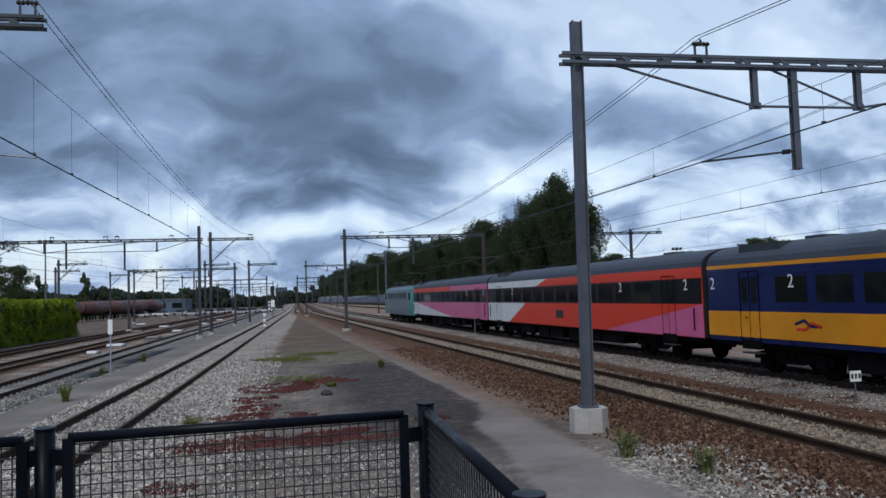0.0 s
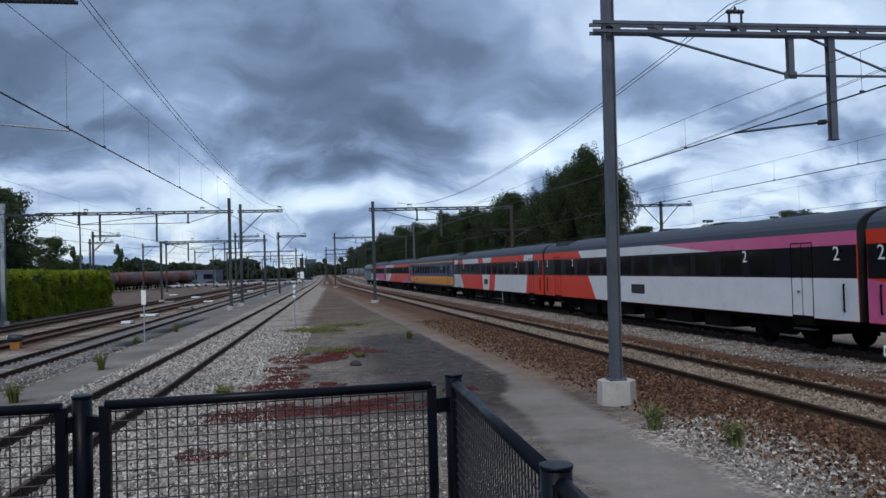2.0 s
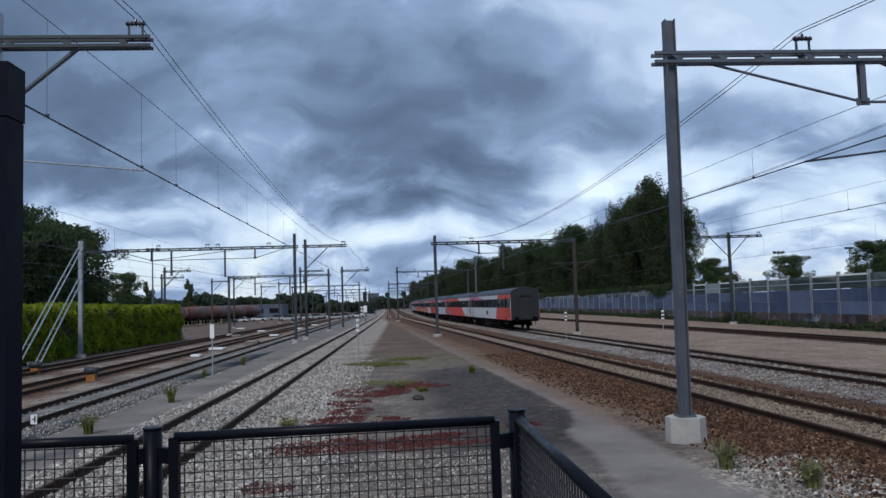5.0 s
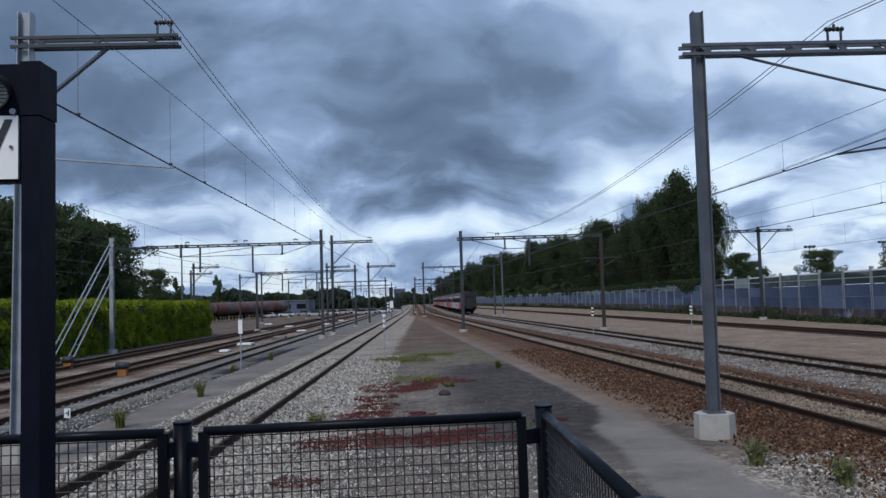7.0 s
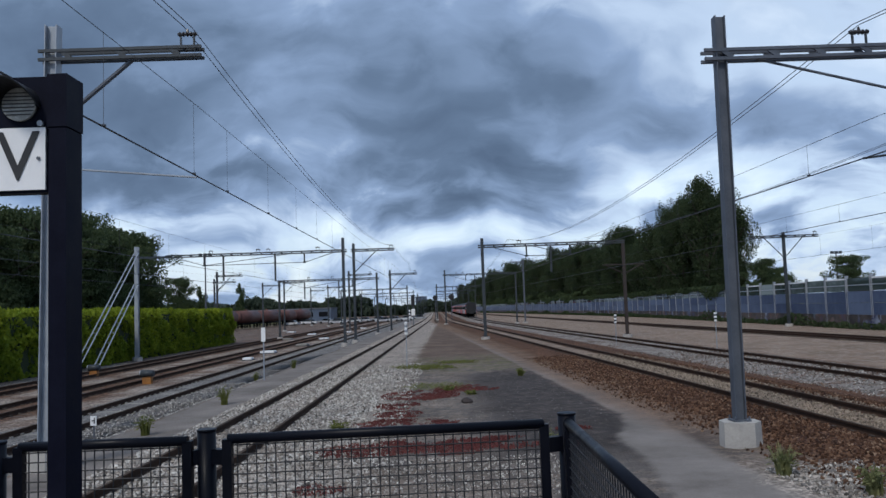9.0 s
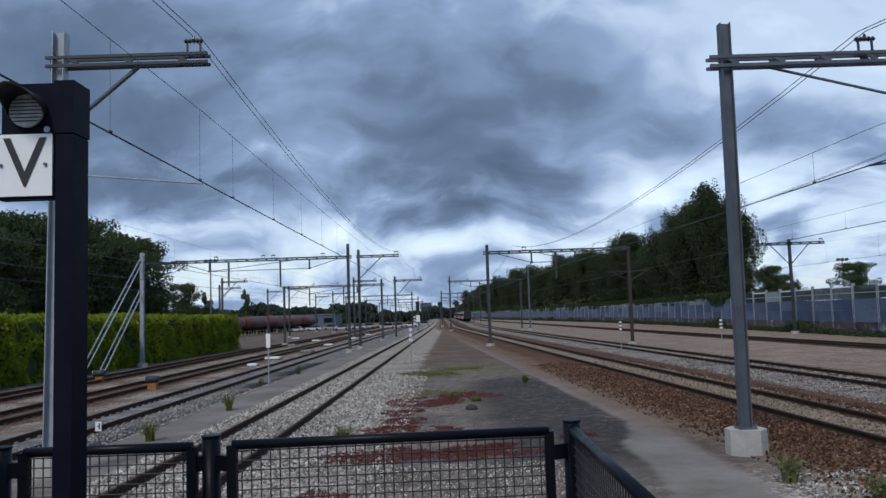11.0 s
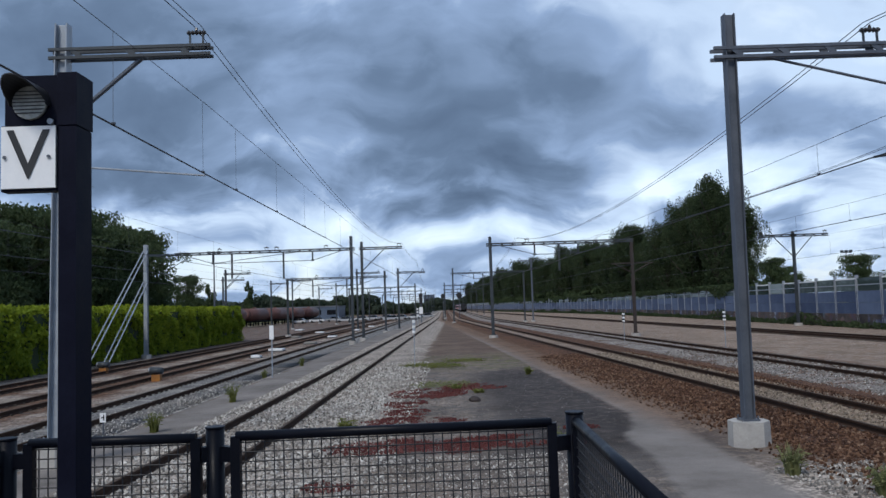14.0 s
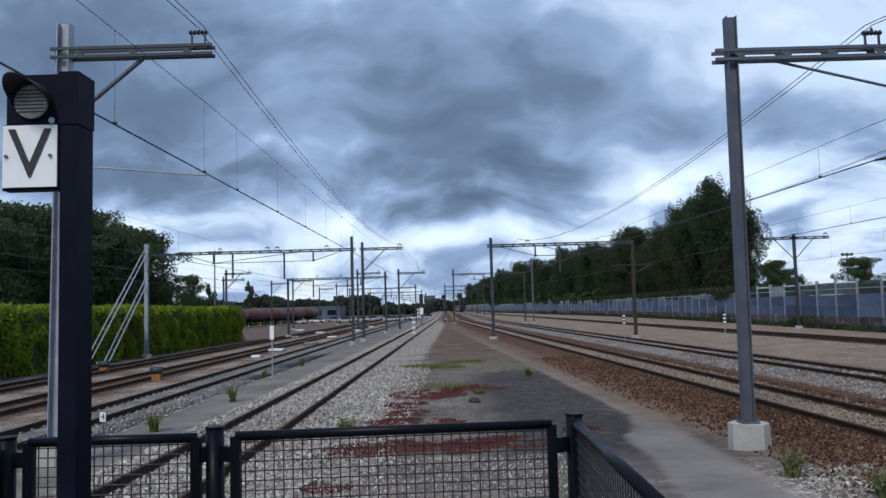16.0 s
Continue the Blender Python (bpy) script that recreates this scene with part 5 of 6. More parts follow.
def lineside_signal(x, y, zt, disc, label):
    s = thing("line_signal", label, "signal", pose(x, y, -0.2), "line signals")
    bm = bmesh.new()
    tube(bm, (0, 0, -0.2), (0, 0, zt), 0.08, 8)
    part("mast", bm, GALV, s)
    bm = bmesh.new()
    if disc:
        tube(bm, (0, -0.1, zt - 0.1), (0, -0.2, zt - 0.1), 0.62, 20)
    else:
        box(bm, -0.32, 0.32, -0.3, -0.1, zt - 1.7, zt + 0.1)
    hd = part("head", bm, BLACK, s, "black signal head", bevel=0.03)
    for k in range(3):
        bm = bmesh.new()
        zz = zt - 0.35 - 0.45 * k if not disc else zt - 0.1 + (k - 1) * 0.3
        tube(bm, (0, -0.21 if disc else -0.31, zz), (0, -0.36, zz), 0.12, 10)
        part("hood", bm, BLACK, hd)
    if not disc:
        bm = bmesh.new()
        box(bm, -0.3, 0.3, -0.16, -0.1, zt - 3.3, zt - 2.2)
        part("plate", bm, WHITE, s)


lineside_signal(-3.9, 132, 5.2, False, "black three-lamp signal on a grey mast")
lineside_signal(-0.2, 190, 5.6, True, "round black signal head on a grey mast")
lineside_signal(3.3, 170, 5.4, True, "round black signal head on a grey mast")


# stone lump on the asphalt
bm = bmesh.new()
bmesh.ops.create_icosphere(bm, subdivisions=2, radius=0.16)
for q in bm.verts:
    q.co = Vector((q.co.x * 1.1, q.co.y, q.co.z * 0.7)) * (1 + 0.25 * noise.noise(q.co * 6))
solo("asphalt_lump", bm, RUSTY, "dark broken lump of asphalt on the ground", "rubble", m=pose(0.78, 22.6, 0.04))


# ---------------------------------------------------------------- yard and distance
def tank_wagon(x, y, turn):
    w = thing("tank_wagon", "brown-red tank wagon standing in the yard", "wagon", pose(x, y, -0.25, 0, 0, turn), "tank wagons")
    bm = bmesh.new()
    tube(bm, (0, -6.2, 2.6), (0, 6.2, 2.6), 1.42, 24)
    tube(bm, (0, -6.2, 2.6), (0, -6.6, 2.6), 1.42, 24, 0.8)
    tube(bm, (0, 6.2, 2.6), (0, 6.6, 2.6), 1.42, 24, 0.8)
    tk = part("tank", bm, TANK, w)
    bm = bmesh.new()
    tube(bm, (0, 0, 3.9), (0, 0, 4.25), 0.35, 12)
    part("dome", bm, TANK, tk)
    bm = bmesh.new()
    box(bm, -1.3, 1.3, -6.9, 6.9, 0.85, 1.15)
    part("frame", bm, UNDER, w)
    for yy in (-4.8, -3.0, 3.0, 4.8):
        bm = bmesh.new()
        for s in (-0.8, 0.8):
            tube(bm, (s - 0.06, yy, 0.46), (s + 0.06, yy, 0.46), 0.46, 16)
        tube(bm, (-0.8, yy, 0.46), (0.8, yy, 0.46), 0.08, 8)
        part("wheelset", bm, UNDER, w)


for k in range(6):
    tank_wagon(-46.5 + 1.6 * k, 150 + 14.6 * k, -6)


def shed(x, y, w, d, h, mat, label, name="shed"):
    s = thing(name, label, "building", pose(x, y, -0.42))
    bm = bmesh.new()
    box(bm, -w / 2, w / 2, -d / 2, d / 2, 0, h)
    part("wall", bm, mat, s)
    bm = bmesh.new()
    box(bm, -w / 2 - 0.3, w / 2 + 0.3, -d / 2 - 0.3, d / 2 + 0.3, h + 0.004, h + 0.4)
    part("roof", bm, FARROOF, s)
    n = max(int(w / 5), 2)
    for k in range(n):
        bm = bmesh.new()
        xx = -w / 2 + w * (k + 0.5) / n
        box(bm, xx - w / n * 0.3, xx + w / n * 0.3, -d / 2 - 0.06, -d / 2 + 0.1, h * 0.35, h * 0.75)
        part("window", bm, BAND, s)


shed(-58, 315, 34, 20, 4.6, FARBLUE, "long low blue-grey yard building", "yard_building")
shed(-112, 330, 40, 20, 5.5, FARWALL, "pale grey low building beyond the yard", "yard_building")
shed(-12, 640, 9, 14, 13, FARBLUE, "distant hazy blue-grey office block", "far_block")
shed(-2, 700, 6, 14, 10, FARBLUE, "distant hazy blue-grey office block", "far_block")


def car(x, y, turn):
    c = thing("car", "parked car far off in the yard", "car", pose(x, y, -0.42, 0, 0, turn), "parked cars")
    bm = bmesh.new()
    box(bm, -0.85, 0.85, -2.1, 2.1, 0.35, 0.85)
    part("body", bm, CARPAINT, c, bevel=0.12)
    bm = bmesh.new()
    vs = [bm.verts.new(q) for q in [(-0.8, -1.6, 0.85), (0.8, -1.6, 0.85), (0.8, 1.2, 0.85), (-0.8, 1.2, 0.85), (-0.65, -1.1, 1.42), (0.65, -1.1, 1.42), (0.65, 0.6, 1.42), (-0.65, 0.6, 1.42)]]
    for f in ((0, 1, 5, 4), (1, 2, 6, 5), (2, 3, 7, 6), (3, 0, 4, 7), (4, 5, 6, 7)):
        bm.faces.new([vs[k] for k in f])
    part("cabin", bm, PANE, c)
    for sx in (-0.8, 0.8):
        for yy in (-1.3, 1.3):
            bm = bmesh.new()
            tube(bm, (sx - 0.1, yy, 0.32), (sx + 0.1, yy, 0.32), 0.32, 12)
            part("wheel", bm, RUBBER, c)


for k in range(12):
    car(-38 + 2.9 * k + (k % 3) * 0.4, 205 + (k % 4) * 9, 80 + 7 * (k % 3))


def floodlight(x, y, h):
    f = thing("floodlight_mast", "slender grey floodlight mast", "floodlight", pose(x, y, -0.4), "floodlight masts")
    bm = bmesh.new()
    tube(bm, (0, 0, -0.2), (0, 0, h), 0.16, 8, 0.08)
    part("mast", bm, GALV, f)
    bm = bmesh.new()
    beam(bm, (-0.9, 0, h), (0.9, 0, h), 0.1, 0.1)
    part("crossarm", bm, GALV, f)
    for s in (-0.7, 0.0, 0.7):
        bm = bmesh.new()
        box(bm, s - 0.22, s + 0.22, -0.25, 0.1, h + 0.05, h + 0.4)
        part("lamp", bm, GALV_DARK, f, bevel=0.03)


floodlight(66, 128, 9.8)
floodlight(92, 150, 11.5)
floodlight(-34.5, 118, 12.2)
floodlight(-62, 170, 14)


# ---------------------------------------------------------------- the train
LEN, HALF = 26.1, 13.05
Z0, Z1, Z2, Z3 = 0.95, 2.12, 3.02, 3.40


def prism(bm, poly, x0, x1):
    """A polygon in (y, z) given depth along x."""
    a_ = [bm.verts.new((x0, p_, q_)) for p_, q_ in poly]
    b_ = [bm.verts.new((x1, p_, q_)) for p_, q_ in poly]
    n = len(poly)
    for i in range(n):
        bm.faces.new((a_[i], a_[(i + 1) % n], b_[(i + 1) % n], b_[i]))
    bm.faces.new(a_[::-1]), bm.faces.new(b_)


def hull(bm, section, y0, y1):
    a_ = [bm.verts.new((p_, y0, q_)) for p_, q_ in section]
    b_ = [bm.verts.new((p_, y1, q_)) for p_, q_ in section]
    n = len(section)
    for i in range(n):
        bm.faces.new((a_[i], a_[(i + 1) % n], b_[(i + 1) % n], b_[i]))
    bm.faces.new(a_[::-1]), bm.faces.new(b_)


ROOFLINE = [(1.40 * math.cos(t_), Z3 + 0.66 * math.sin(t_) ** 0.85) for t_ in [math.pi * k / 14 for k in range(15)]]


def wheel_mesh():
    bm = bmesh.new()
    for s in (-1, 1):
        tube(bm, (s * 0.72, 0, 0), (s * 0.85, 0, 0), 0.46, 20)
        tube(bm, (s * 0.69, 0, 0), (s * 0.72, 0, 0), 0.49, 20)
        tube(bm, (s * 0.85, 0, 0), (s * 1.08, 0, 0), 0.13, 10)
    tube(bm, (-0.72, 0, 0), (0.72, 0, 0), 0.08, 8)
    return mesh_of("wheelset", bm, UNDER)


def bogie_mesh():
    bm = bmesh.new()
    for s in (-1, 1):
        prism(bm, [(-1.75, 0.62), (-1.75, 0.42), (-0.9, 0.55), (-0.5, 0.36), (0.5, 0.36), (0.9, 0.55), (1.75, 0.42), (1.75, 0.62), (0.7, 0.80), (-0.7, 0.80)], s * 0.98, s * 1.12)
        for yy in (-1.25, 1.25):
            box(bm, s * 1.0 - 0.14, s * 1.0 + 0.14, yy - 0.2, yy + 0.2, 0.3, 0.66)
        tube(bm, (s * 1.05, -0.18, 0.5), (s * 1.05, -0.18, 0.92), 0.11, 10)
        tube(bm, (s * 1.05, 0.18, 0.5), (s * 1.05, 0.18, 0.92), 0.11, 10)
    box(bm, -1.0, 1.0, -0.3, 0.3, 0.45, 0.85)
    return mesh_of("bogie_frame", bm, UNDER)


WHEELS, BOGIE = wheel_mesh(), bogie_mesh()


def bogie(parent, y):
    b_ = part("bogie", BOGIE, None, parent, at=pose(0, y, 0))
    for yy in (-1.25, 1.25):
        part("wheelset", WHEELS, None, b_, at=pose(0, yy, 0.46))


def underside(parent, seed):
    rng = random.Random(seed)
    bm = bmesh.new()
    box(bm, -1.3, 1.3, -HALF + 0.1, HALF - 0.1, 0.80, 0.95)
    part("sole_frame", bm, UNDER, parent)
    # boxes hang low and dark to stand in for shadow under the floor
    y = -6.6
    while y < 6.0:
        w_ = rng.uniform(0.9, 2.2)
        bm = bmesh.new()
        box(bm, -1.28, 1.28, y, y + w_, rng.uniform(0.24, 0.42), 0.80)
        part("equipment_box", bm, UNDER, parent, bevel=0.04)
        y += w_ + rng.uniform(0.25, 1.1)


def coach(label, base, lower, upper, classmark, marks, windows, seed, grills=(), rear=False, zl=(Z0 + 0.02, Z1 - 0.004)):
    """One coach: coloured fields of the sides as (colour, front bottom, rear bottom, rear top, front top), fractions from the front."""
    c = thing("passenger_coach", label, "train coach", group="coaches of the train")
    bm = bmesh.new()
    hull(bm, [(-1.40, Z0), (1.40, Z0), (1.415, Z1), (1.40, Z3), (-1.40, Z3), (-1.415, Z1)], -HALF, HALF)
    part("body", bm, base, c)
    bm = bmesh.new()
    hull(bm, ROOFLINE, -HALF, HALF)
    rf = part("roof", bm, ROOF, c, "dark grey ribbed roof")
    for f_ in bm_faces(rf):
        f_.use_smooth = False
    for k in range(5):
        bm = bmesh.new()
        yy = -9 + 4.5 * k
        box(bm, -0.35, 0.35, yy - 0.4, yy + 0.4, Z3 + 0.60, Z3 + 0.72)
        part("roof_vent", bm, ROOF, rf, bevel=0.04)
    bm = bmesh.new()
    box(bm, -1.22, -0.35, HALF - 3.6, HALF - 1.6, Z3 + 0.3, Z3 + 0.60)
    part("roof_unit", bm, GALV_DARK, rf, bevel=0.05)

    def fr(f_):
        return HALF - f_ * LEN

    for s in (-1, 1):
        for col, a0, a1, b1, b0 in lower:
            bm = bmesh.new()
            prism(bm, [(fr(a0), zl[0]), (fr(a1), zl[0]), (fr(b1), zl[1]), (fr(b0), zl[1])], s * 1.40, s * 1.423)
            part("side_panel", bm, col, c)
        for col, a0, a1, b1, b0 in upper:
            bm = bmesh.new()
            prism(bm, [(fr(a0), Z2 + 0.004), (fr(a1), Z2 + 0.004), (fr(b1), Z3), (fr(b0), Z3)], s * 1.39, s * 1.418)
            part("cornice_panel", bm, col, c)
        if windows == "band":
            bm = bmesh.new()
            box(bm, min(s * 1.39, s * 1.417), max(s * 1.39, s * 1.417), -HALF + 0.02, HALF - 0.02, Z1, Z2)
            part("window_band", bm, BAND, c, "dark grey window band")
        n = 11
        for k in range(n):
            yy = -HALF + 3.4 + (LEN - 6.8) * (k + 0.5) / n
            bm = bmesh.new()
            box(bm, min(s * 1.41, s * 1.424), max(s * 1.41, s * 1.424), yy - 0.68, yy + 0.68, Z1 + 0.07, Z2 - 0.08)
            part("window", bm, PANE, c, bevel=0.008)
        for e_ in (-1, 1):
            yy = e_ * (HALF - 2.3)
            bm = bmesh.new()
            for o, w_ in ((-0.48, 0.016), (0.0, 0.011), (0.48, 0.016)):
                box(bm, min(s * 1.40, s * 1.428), max(s * 1.40, s * 1.428), yy + o - w_, yy + o + w_, Z0 + 0.02, Z2 + 0.1)
            box(bm, min(s * 1.40, s * 1.428), max(s * 1.40, s * 1.428), yy - 0.50, yy + 0.50, Z2 + 0.102, Z2 + 0.13)
            dr = part("door", bm, UNDER, c, "folding door with dark seams")
            for o in (-0.24, 0.24):
                bm = bmesh.new()
                box(bm, min(s * 1.41, s * 1.427), max(s * 1.41, s * 1.427), yy + o - 0.13, yy + o + 0.13, Z1 + 0.04, Z2 - 0.06)
                part("door_pane", bm, PANE, dr)
            bm = bmesh.new()
            tube(bm, (s * 1.445, yy + 0.10, 1.72), (s * 1.445, yy + 0.20, 1.72), 0.018, 8)
            part("door_handle", bm, GALV_DARK, dr)
            # solid block, its blackness painted in for the shade of a step recess
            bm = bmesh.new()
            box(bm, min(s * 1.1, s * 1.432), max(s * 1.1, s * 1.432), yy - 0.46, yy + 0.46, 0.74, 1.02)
            well = part("step_well", bm, UNDER, c, "near-black block standing for the shaded recess below the door")
            bm = bmesh.new()
            box(bm, min(s * 1.2, s * 1.47), max(s * 1.2, s * 1.47), yy - 0.42, yy + 0.42, 0.60, 0.64)
            part("step", bm, GALV_DARK, well, bevel=0.01)
            if windows == "band":
                hy = e_ * (HALF - 0.5)
                bm = bmesh.new()
                tube(bm, (s * 1.46, hy, 1.22), (s * 1.46, hy, 1.95), 0.024, 8)
                for hz in (1.22, 1.95):
                    tube(bm, (s * 1.42, hy, hz), (s * 1.46, hy, hz), 0.024, 8)
                part("grab_rail", bm, UNDER, c)
        for g0, g1 in grills:
            bm = bmesh.new()
            box(bm, min(s * 1.41, s * 1.43), max(s * 1.41, s * 1.43), fr(g1), fr(g0), Z0 + 0.42, Z0 + 0.82)
            part("grille", bm, BLACK, c)
        for f_ in marks:
            letters(classmark, 0.56, WHITE, c, Matrix.Translation((s * 1.43, fr(f_), Z2 - 0.24)) @ pose(0, 0, 0, 90, 0, 90 * s), "class_number")
    for e_ in (-1, 1):
        bm = bmesh.new()
        prism_end = [(-0.75, 1.0), (0.75, 1.0), (0.75, 3.25), (0.55, 3.4), (-0.55, 3.4), (-0.75, 3.25)]
        outer = [bm.verts.new((p_, e_ * (HALF + 0.17), q_)) for p_, q_ in prism_end]
        inner = [bm.verts.new((p_ * 0.72, e_ * (HALF + 0.17), 1.15 + (q_ - 1.0) * 0.88)) for p_, q_ in prism_end]
        back = [bm.verts.new((p_, e_ * HALF, q_)) for p_, q_ in prism_end]
        deep = [bm.verts.new((p_ * 0.72, e_ * (HALF + 0.01), 1.15 + (q_ - 1.0) * 0.88)) for p_, q_ in prism_end]
        for k in range(6):
            j = (k + 1) % 6
            bm.faces.new((outer[k], outer[j], inner[j], inner[k]))
            bm.faces.new((outer[k], back[k], back[j], outer[j]))
            bm.faces.new((inner[k], inner[j], deep[j], deep[k]))
        bm.faces.new(deep)
        part("gangway", bm, RUBBER, c, "black rubber gangway frame")
        bm = bmesh.new()
        hull(bm, [(-1.385, Z0), (1.385, Z0), (1.385, Z3), *[(p_ * 0.985, q_ - 0.02) for p_, q_ in ROOFLINE[1:-1]], (-1.385, Z3)], e_ * (HALF - 0.002), e_ * (HALF + 0.03))
        part("end_wall", bm, ENDGREY, c, "dark grey coach end")
        for s in (-0.88, 0.88):
            bm = bmesh.new()
            tube(bm, (s, e_ * HALF, 1.02), (s, e_ * (HALF + 0.28), 1.02), 0.09, 10)
            tube(bm, (s, e_ * (HALF + 0.28), 1.02), (s, e_ * (HALF + 0.31), 1.02), 0.24, 16)
            part("buffer", bm, UNDER, c)
        if rear and e_ < 0:
            for s in (-1.15, 1.15):
                bm = bmesh.new()
                box(bm, s - 0.1, s + 0.1, -HALF - 0.08, -HALF - 0.03, 1.5, 1.72)
                part("tail_lamp", bm, BLACK, c, bevel=0.01)
                bm = bmesh.new()
                tube(bm, (s, -HALF - 0.06, 1.2), (s, -HALF - 0.06, 2.9), 0.02, 6)
                part("handrail", bm, GALV_DARK, c)
            bm = bmesh.new()
            for k in range(9):
                a0, a1 = math.pi * k / 9, math.pi * (k + 1) / 9
                tube(bm, (0.75 + 0.22 * math.cos(a0), -HALF - 0.2, 0.8 - 0.4 * math.sin(a0)), (0.75 + 0.22 * math.cos(a1), -HALF - 0.2, 0.8 - 0.4 * math.sin(a1)), 0.025, 6)
            part("brake_hose", bm, RUBBER, c)
    bogie(c, 9.3), bogie(c, -9.3)
    underside(c, seed)
    return c


def bm_faces(ob):
    return ob.data.polygons


full_red, full_white = [(RED, 0, 1, 1, 0)], [(TRAINWHITE, 0, 1, 1, 0)]
c1 = coach("express coach in pink with a white wedge and dark window band", PINK,
           [(TRAINWHITE, 0, 0.62, 0.05, 0), (PINK, 0.62, 1, 1, 0.05)], [(RED, 0, 0.6, 0.6, 0), (PINK, 0.6, 1, 1, 0.6)], "2", (0.8, 0.97), "band", 1)
c2 = coach("express coach in red with white front and pink rear wedge", RED,
           [(TRAINWHITE, 0, 0.17, 0.29, 0), (RED, 0.17, 0.70, 1.0, 0.29), (PINK, 0.70, 1, 1, 1)], [(TRAINWHITE, 0, 0.36, 0.42, 0), (RED, 0.36, 1, 1, 0.42)], "2", (0.2, 0.76, 0.96), "band", 2, [(0.47, 0.51)])
c3 = coach("dark blue coach with yellow lower band and thin yellow line", BLUE,
           [(YELLOW, 0, 1, 1, 0)], [(BLUE, 0, 1, 1, 0)], "2", (0.012, 0.165, 0.78, 0.975), "single", 3, zl=(1.10, 1.90))
for s in (-1, 1):
    bm = bmesh.new()
    box(bm, min(s * 1.39, s * 1.424), max(s * 1.39, s * 1.424), -HALF, HALF, Z3 - 0.13, Z3 - 0.01)
    part("yellow_line", bm, YELLOW, c3)
    for k, (y0, z0, y1, z1) in enumerate(((0.55, 1.56, 0.15, 1.68), (0.15, 1.68, -0.1, 1.52), (-0.1, 1.52, -0.5, 1.52), (0.5, 1.42, 0.1, 1.42), (0.1, 1.42, -0.15, 1.62), (-0.15, 1.62, -0.55, 1.50))):
        bm = bmesh.new()
        beam(bm, (s * 1.426, 8.1 + y0, z0), (s * 1.426, 8.1 + y1, z1), 0.01, 0.08)
        part("emblem_bar", bm, BLUE if k < 3 else RED, c3)
c4 = coach("express coach with red and white patchwork sides", RED,
           [(TRAINWHITE, 0, 0.165, 0.115, 0), (RED, 0.165, 0.43, 0.42, 0.115), (TRAINWHITE, 0.43, 0.50, 0.51, 0.42), (RED, 0.50, 0.56, 0.575, 0.51), (TRAINWHITE, 0.56, 0.865, 0.88, 0.575), (RED, 0.865, 1, 1, 0.88)],
           [(RED, 0, .02, .02, 0), (TRAINWHITE, .02, .075, .075, .02), (RED, .075, .155, .145, .075), (TRAINWHITE, .155, .375, .365, .145), (RED, .375, .435, .425, .365), (TRAINWHITE, .435, .525, .535, .425), (RED, .525, .85, .86, .535), (TRAINWHITE, .85, .925, .93, .86), (RED, .925, 1, 1, .93)],
           "2", (0.02, 0.165, 0.79, 0.97), "band", 4, [(0.445, 0.485)])
c5 = coach("express coach in red, white and pink with dark window band", RED,
           [(RED, 0, 0.30, 0.265, 0), (TRAINWHITE, 0.30, 1, 1, 0.265)], [(RED, 0, 0.23, 0.215, 0), (TRAINWHITE, 0.23, 0.72, 0.56, 0.215), (PINK, 0.72, 1, 1, 0.56)], "2", (0.02, 0.18, 0.80, 0.97), "band", 5, [(0.46, 0.51)])
c6 = coach("express coach in red with pink front wedge and white rear", RED,
           [(PINK, 0, 0.32, 0.0, 0), (RED, 0.32, 0.83, 0.71, 0.0), (TRAINWHITE, 0.83, 1, 1, 0.71)], [(RED, 0, 0.62, 0.56, 0), (TRAINWHITE, 0.62, 1, 1, 0.56)], "2", (0.02, 0.18, 0.78, 0.97), "band", 6)
c7 = coach("last express coach in white and red with a dark open gangway", TRAINWHITE,
           [(TRAINWHITE, 0, 0.70, 0.72, 0), (RED, 0.70, 1, 1, 0.72)], [(PINK, 0, 0.42, 0.22, 0), (TRAINWHITE, 0.42, 0.735, 0.755, 0.22), (RED, 0.735, 1, 1, 0.755)], "1", (0.02, 0.79, 0.97), "band", 7, [(0.47, 0.52)], rear=True)

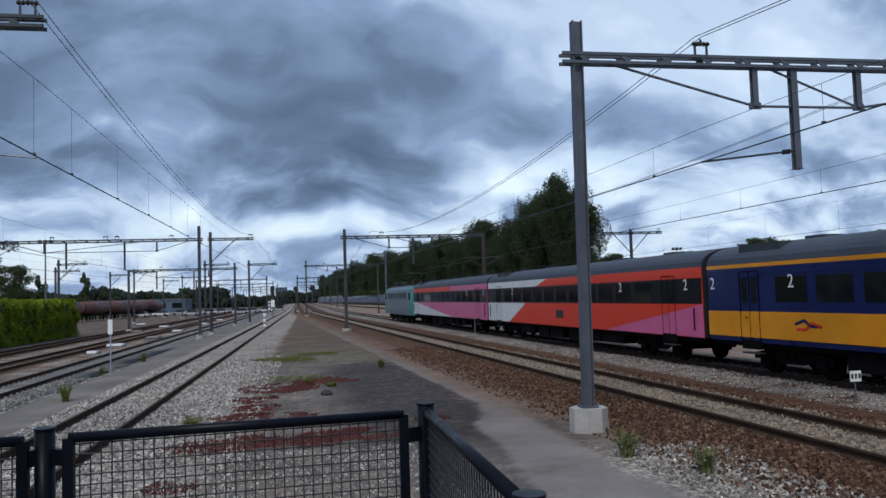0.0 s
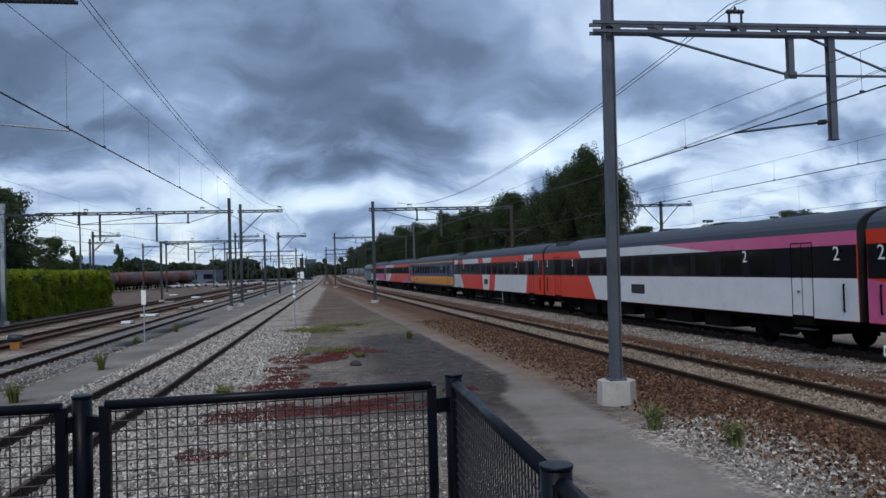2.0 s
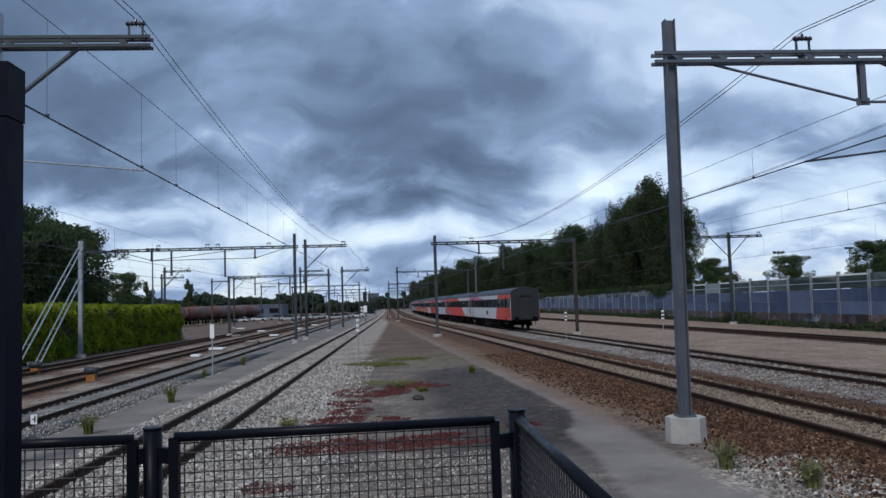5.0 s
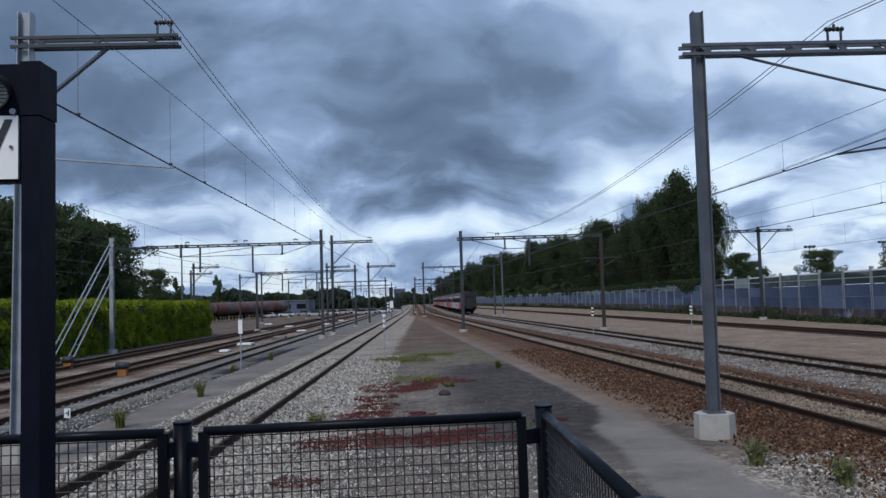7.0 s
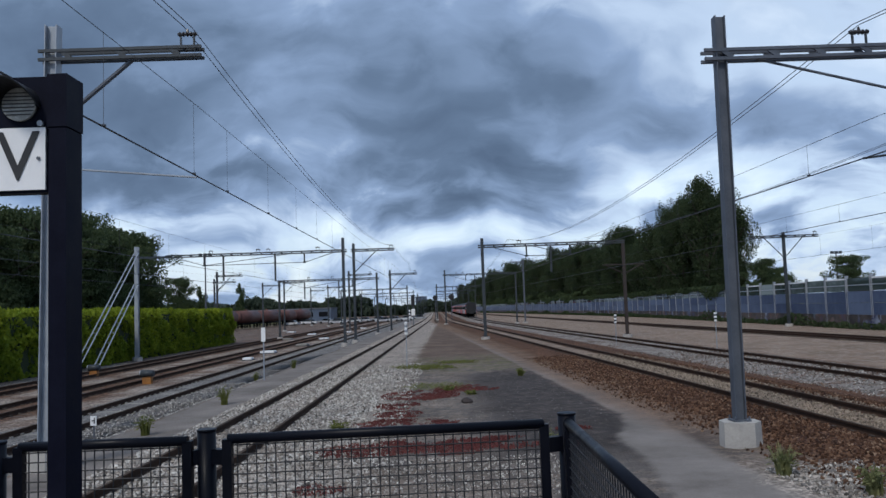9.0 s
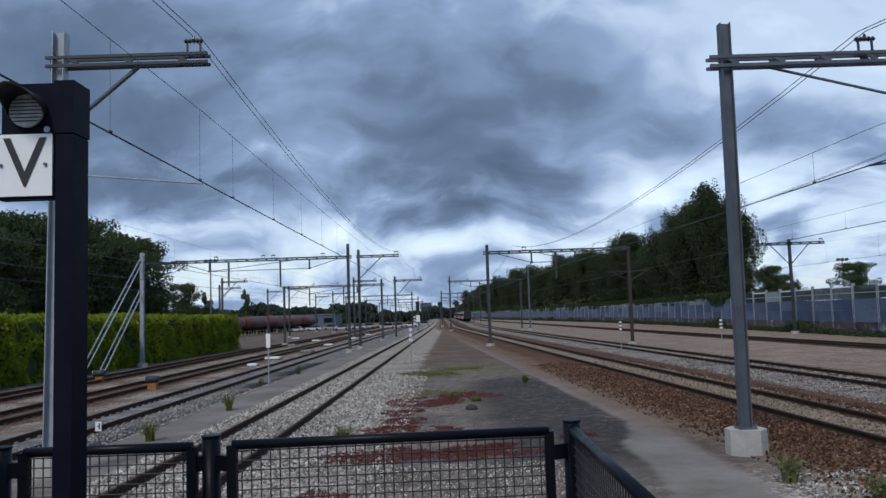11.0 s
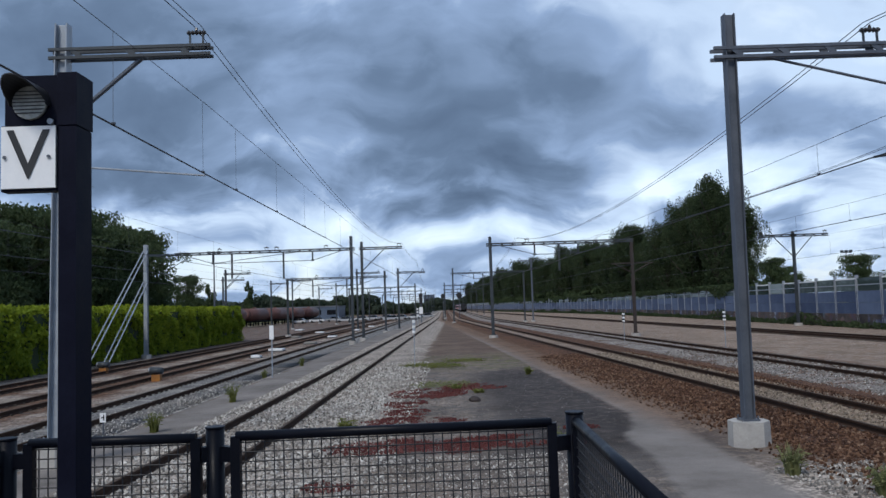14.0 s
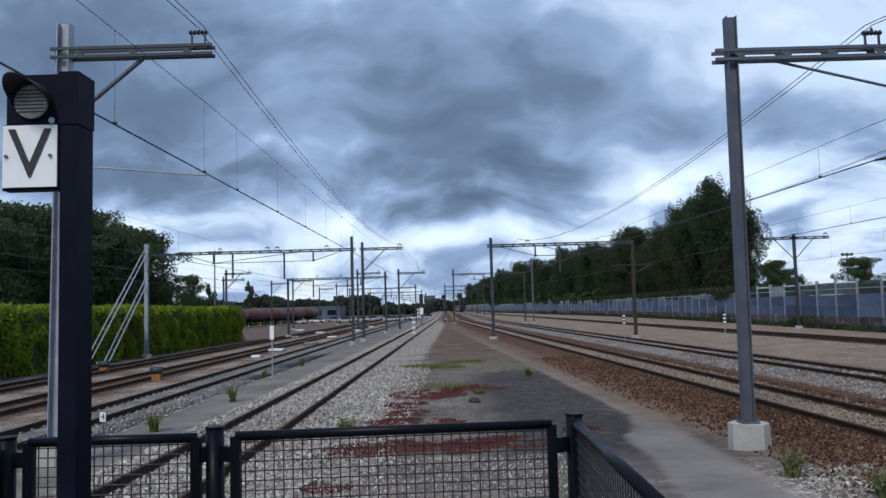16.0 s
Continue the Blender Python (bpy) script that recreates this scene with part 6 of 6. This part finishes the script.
loco = thing("electric_locomotive", "teal and grey electric locomotive with cab at each end", "locomotive")
bm = bmesh.new()
hull(bm, [(-1.46, 0.75), (1.46, 0.75), (1.48, 1.2), (1.40, 3.4), (0.95, 3.78), (-0.95, 3.78), (-1.40, 3.4), (-1.48, 1.2)], -7.2, 7.2)
part("machine_room", bm, LOCOGREY, loco, "grey machine room side")
for e_ in (-1, 1):
    bm = bmesh.new()
    sec = [(-1.46, 0.75), (1.46, 0.75), (1.48, 1.2), (1.40, 3.4), (0.95, 3.78), (-0.95, 3.78), (-1.40, 3.4), (-1.48, 1.2)]
    rows_ = [(7.2, 1.0, 0.0), (8.4, 0.985, 0.0), (9.3, 0.86, 0.9)]
    vv = [[bm.verts.new((p_ * k_, e_ * (yy - (cut * max(0, q_ - 2.0) / 1.8)), q_)) for p_, q_ in sec] for yy, k_, cut in rows_]
    for r0, r1 in zip(vv, vv[1:]):
        for k in range(8):
            bm.faces.new((r0[k], r0[(k + 1) % 8], r1[(k + 1) % 8], r1[k]))
    bm.faces.new(vv[0]), bm.faces.new(vv[-1])
    cab = part("cab", bm, TEAL, loco, "teal driving cab")
    bm = bmesh.new()
    vs = [bm.verts.new(q_) for q_ in ((-1.05, e_ * 9.08, 2.45), (1.05, e_ * 9.08, 2.45), (0.95, e_ * 8.66, 3.3), (-0.95, e_ * 8.66, 3.3))]
    ext = bm.faces.new(vs)
    bmesh.ops.solidify(bm, geom=[ext], thickness=0.02)
    part("windscreen", bm, PANE, cab)
    for s in (-1, 1):
        bm = bmesh.new()
        box(bm, min(s * 1.38, s * 1.452), max(s * 1.38, s * 1.452), e_ * 7.7 - 0.3, e_ * 7.7 + 0.3, 2.35, 3.05)
        part("cab_window", bm, PANE, cab)
        bm = bmesh.new()
        tube(bm, (s * 0.88, e_ * 9.2, 1.02), (s * 0.88, e_ * 9.6, 1.02), 0.1, 10, 0.2)
        part("buffer", bm, UNDER, loco)
for s in (-1, 1):
    for k in range(6):
        bm = bmesh.new()
        box(bm, min(s * 1.42, s * 1.475), max(s * 1.42, s * 1.475), -6 + 2.1 * k, -4.6 + 2.1 * k, 2.5, 3.1)
        part("side_grille", bm, GALV_DARK, loco)
for yy in (-5.5, 5.5):
    bm = bmesh.new()
    for s in (-0.6, 0.6):
        tube(bm, (s, yy, 3.85), (s * 0.5, yy + 1.1, 4.5), 0.035, 6)
        tube(bm, (s * 0.5, yy + 1.1, 4.5), (s, yy - 0.2, 4.3 if yy > 0 else 5.1), 0.03, 6)
    tube(bm, (-0.9, yy - 0.2, 4.3 if yy > 0 else 5.1), (0.9, yy - 0.2, 4.3 if yy > 0 else 5.1), 0.04, 6)
    part("pantograph", bm, GALV_DARK, loco)
bm = bmesh.new()
box(bm, -0.9, 0.9, -6.8, 6.8, 3.77, 3.92)
part("roof_gear", bm, ROOF, loco, bevel=0.05)
bogie(loco, 5.2), bogie(loco, -5.2)
bm = bmesh.new()
box(bm, -1.3, 1.3, -2.8, 2.8, 0.3, 0.78)
part("transformer", bm, UNDER, loco, bevel=0.06)

# a gull that crosses above the single track
GULLGREY = plain("gull_feather", (0.05, 0.05, 0.055), (0.14, 0.14, 0.15), 0.8, 0, 6, 0)
gull = thing("gull", "dark grey gull in gliding flight", "bird")
bm = bmesh.new()
tube(bm, (0, -0.2, 0), (0, 0.1, 0.0), 0.03, 10, 0.065)
tube(bm, (0, 0.1, 0.0), (0, 0.22, 0.02), 0.065, 10, 0.03)
tube(bm, (0, -0.2, 0), (0, -0.34, 0), 0.03, 6, 0.055)
part("body", bm, GULLGREY, gull)
wings = []
for s in (-1, 1):
    bm = bmesh.new()
    tops = [[bm.verts.new((s * x_, y_ + w_, z_ + h_)) for w_, h_ in ((c_, 0.01), (-c_, 0.004), (-c_, -0.004), (c_, -0.01))] for x_, c_, z_, y_ in ((0.03, 0.09, 0.0, 0.0), (0.30, 0.08, 0.07, 0.05), (0.62, 0.015, 0.03, -0.04))]
    for r0, r1 in zip(tops, tops[1:]):
        for k in range(4):
            bm.faces.new((r0[k], r0[(k + 1) % 4], r1[(k + 1) % 4], r1[k]))
    bm.faces.new(tops[0]), bm.faces.new(tops[-1])
    wings.append((s, part("wing", bm, GULLGREY, gull)))
GLIDE = [(0.0, 16.0, -150.0, 17.0), (9.0, 2.0, -6.0, 13.5), (10.4, -1.9, 13.5, 12.3), (11.3, -6.2, 24.56, 12.03), (11.5, -7.35, 26.38, 12.23), (12.2, -10.83, 31.79, 12.56), (12.5, -12.26, 34.59, 12.57),
         (12.8, -13.88, 37.29, 12.6), (13.3, -17.25, 42.67, 12.24), (14.0, -23.04, 50.32, 11.27), (16.0, -39.91, 85.29, 15.27)]

# place of the train's tail along the line, by time
TAIL = [(0.0, -107.3), (1.0, -70.6), (2.0, -33.9), (3.0, 2.4), (3.5, 20.6), (4.0, 38.4), (6.5, 128.0), (7.0, 145.5), (9.0, 215.5), (12.0, 320.0), (16.0, 445.0)]
PITCH = 26.45
TRAIN = [(c7, 13.05), (c6, 13.05 + PITCH), (c5, 13.05 + 2 * PITCH), (c4, 13.05 + 3 * PITCH), (c3, 13.05 + 4 * PITCH), (c2, 13.05 + 5 * PITCH), (c1, 13.05 + 6 * PITCH), (loco, 7 * PITCH + 9.6)]


def motions():
    ts, ys = [p_[0] for p_ in TAIL], [p_[1] for p_ in TAIL]
    for car_, off in TRAIN:
        rows = []
        for k in range(33):
            t_ = k * 0.5
            y_ = float(np.interp(t_, ts, ys)) + off
            a_, b_ = line_c(y_ - 9.3), line_c(y_ + 9.3)
            rows.append((t_, pose((a_ + b_) / 2, y_, 0.0, 0, 0, math.degrees(-math.atan2(b_ - a_, 18.6)))))
        walk(car_, rows)
    walk(gull, [(t_, pose(x_, y_, z_, 0, 12, 24)) for t_, x_, y_, z_ in GLIDE])
    for s, wing in wings:
        walk(wing, [(k * 0.25, pose(0, 0, 0.02, 0, s * (-6 + 22 * math.sin(k * 1.35)), 0)) for k in range(65)])


motions()
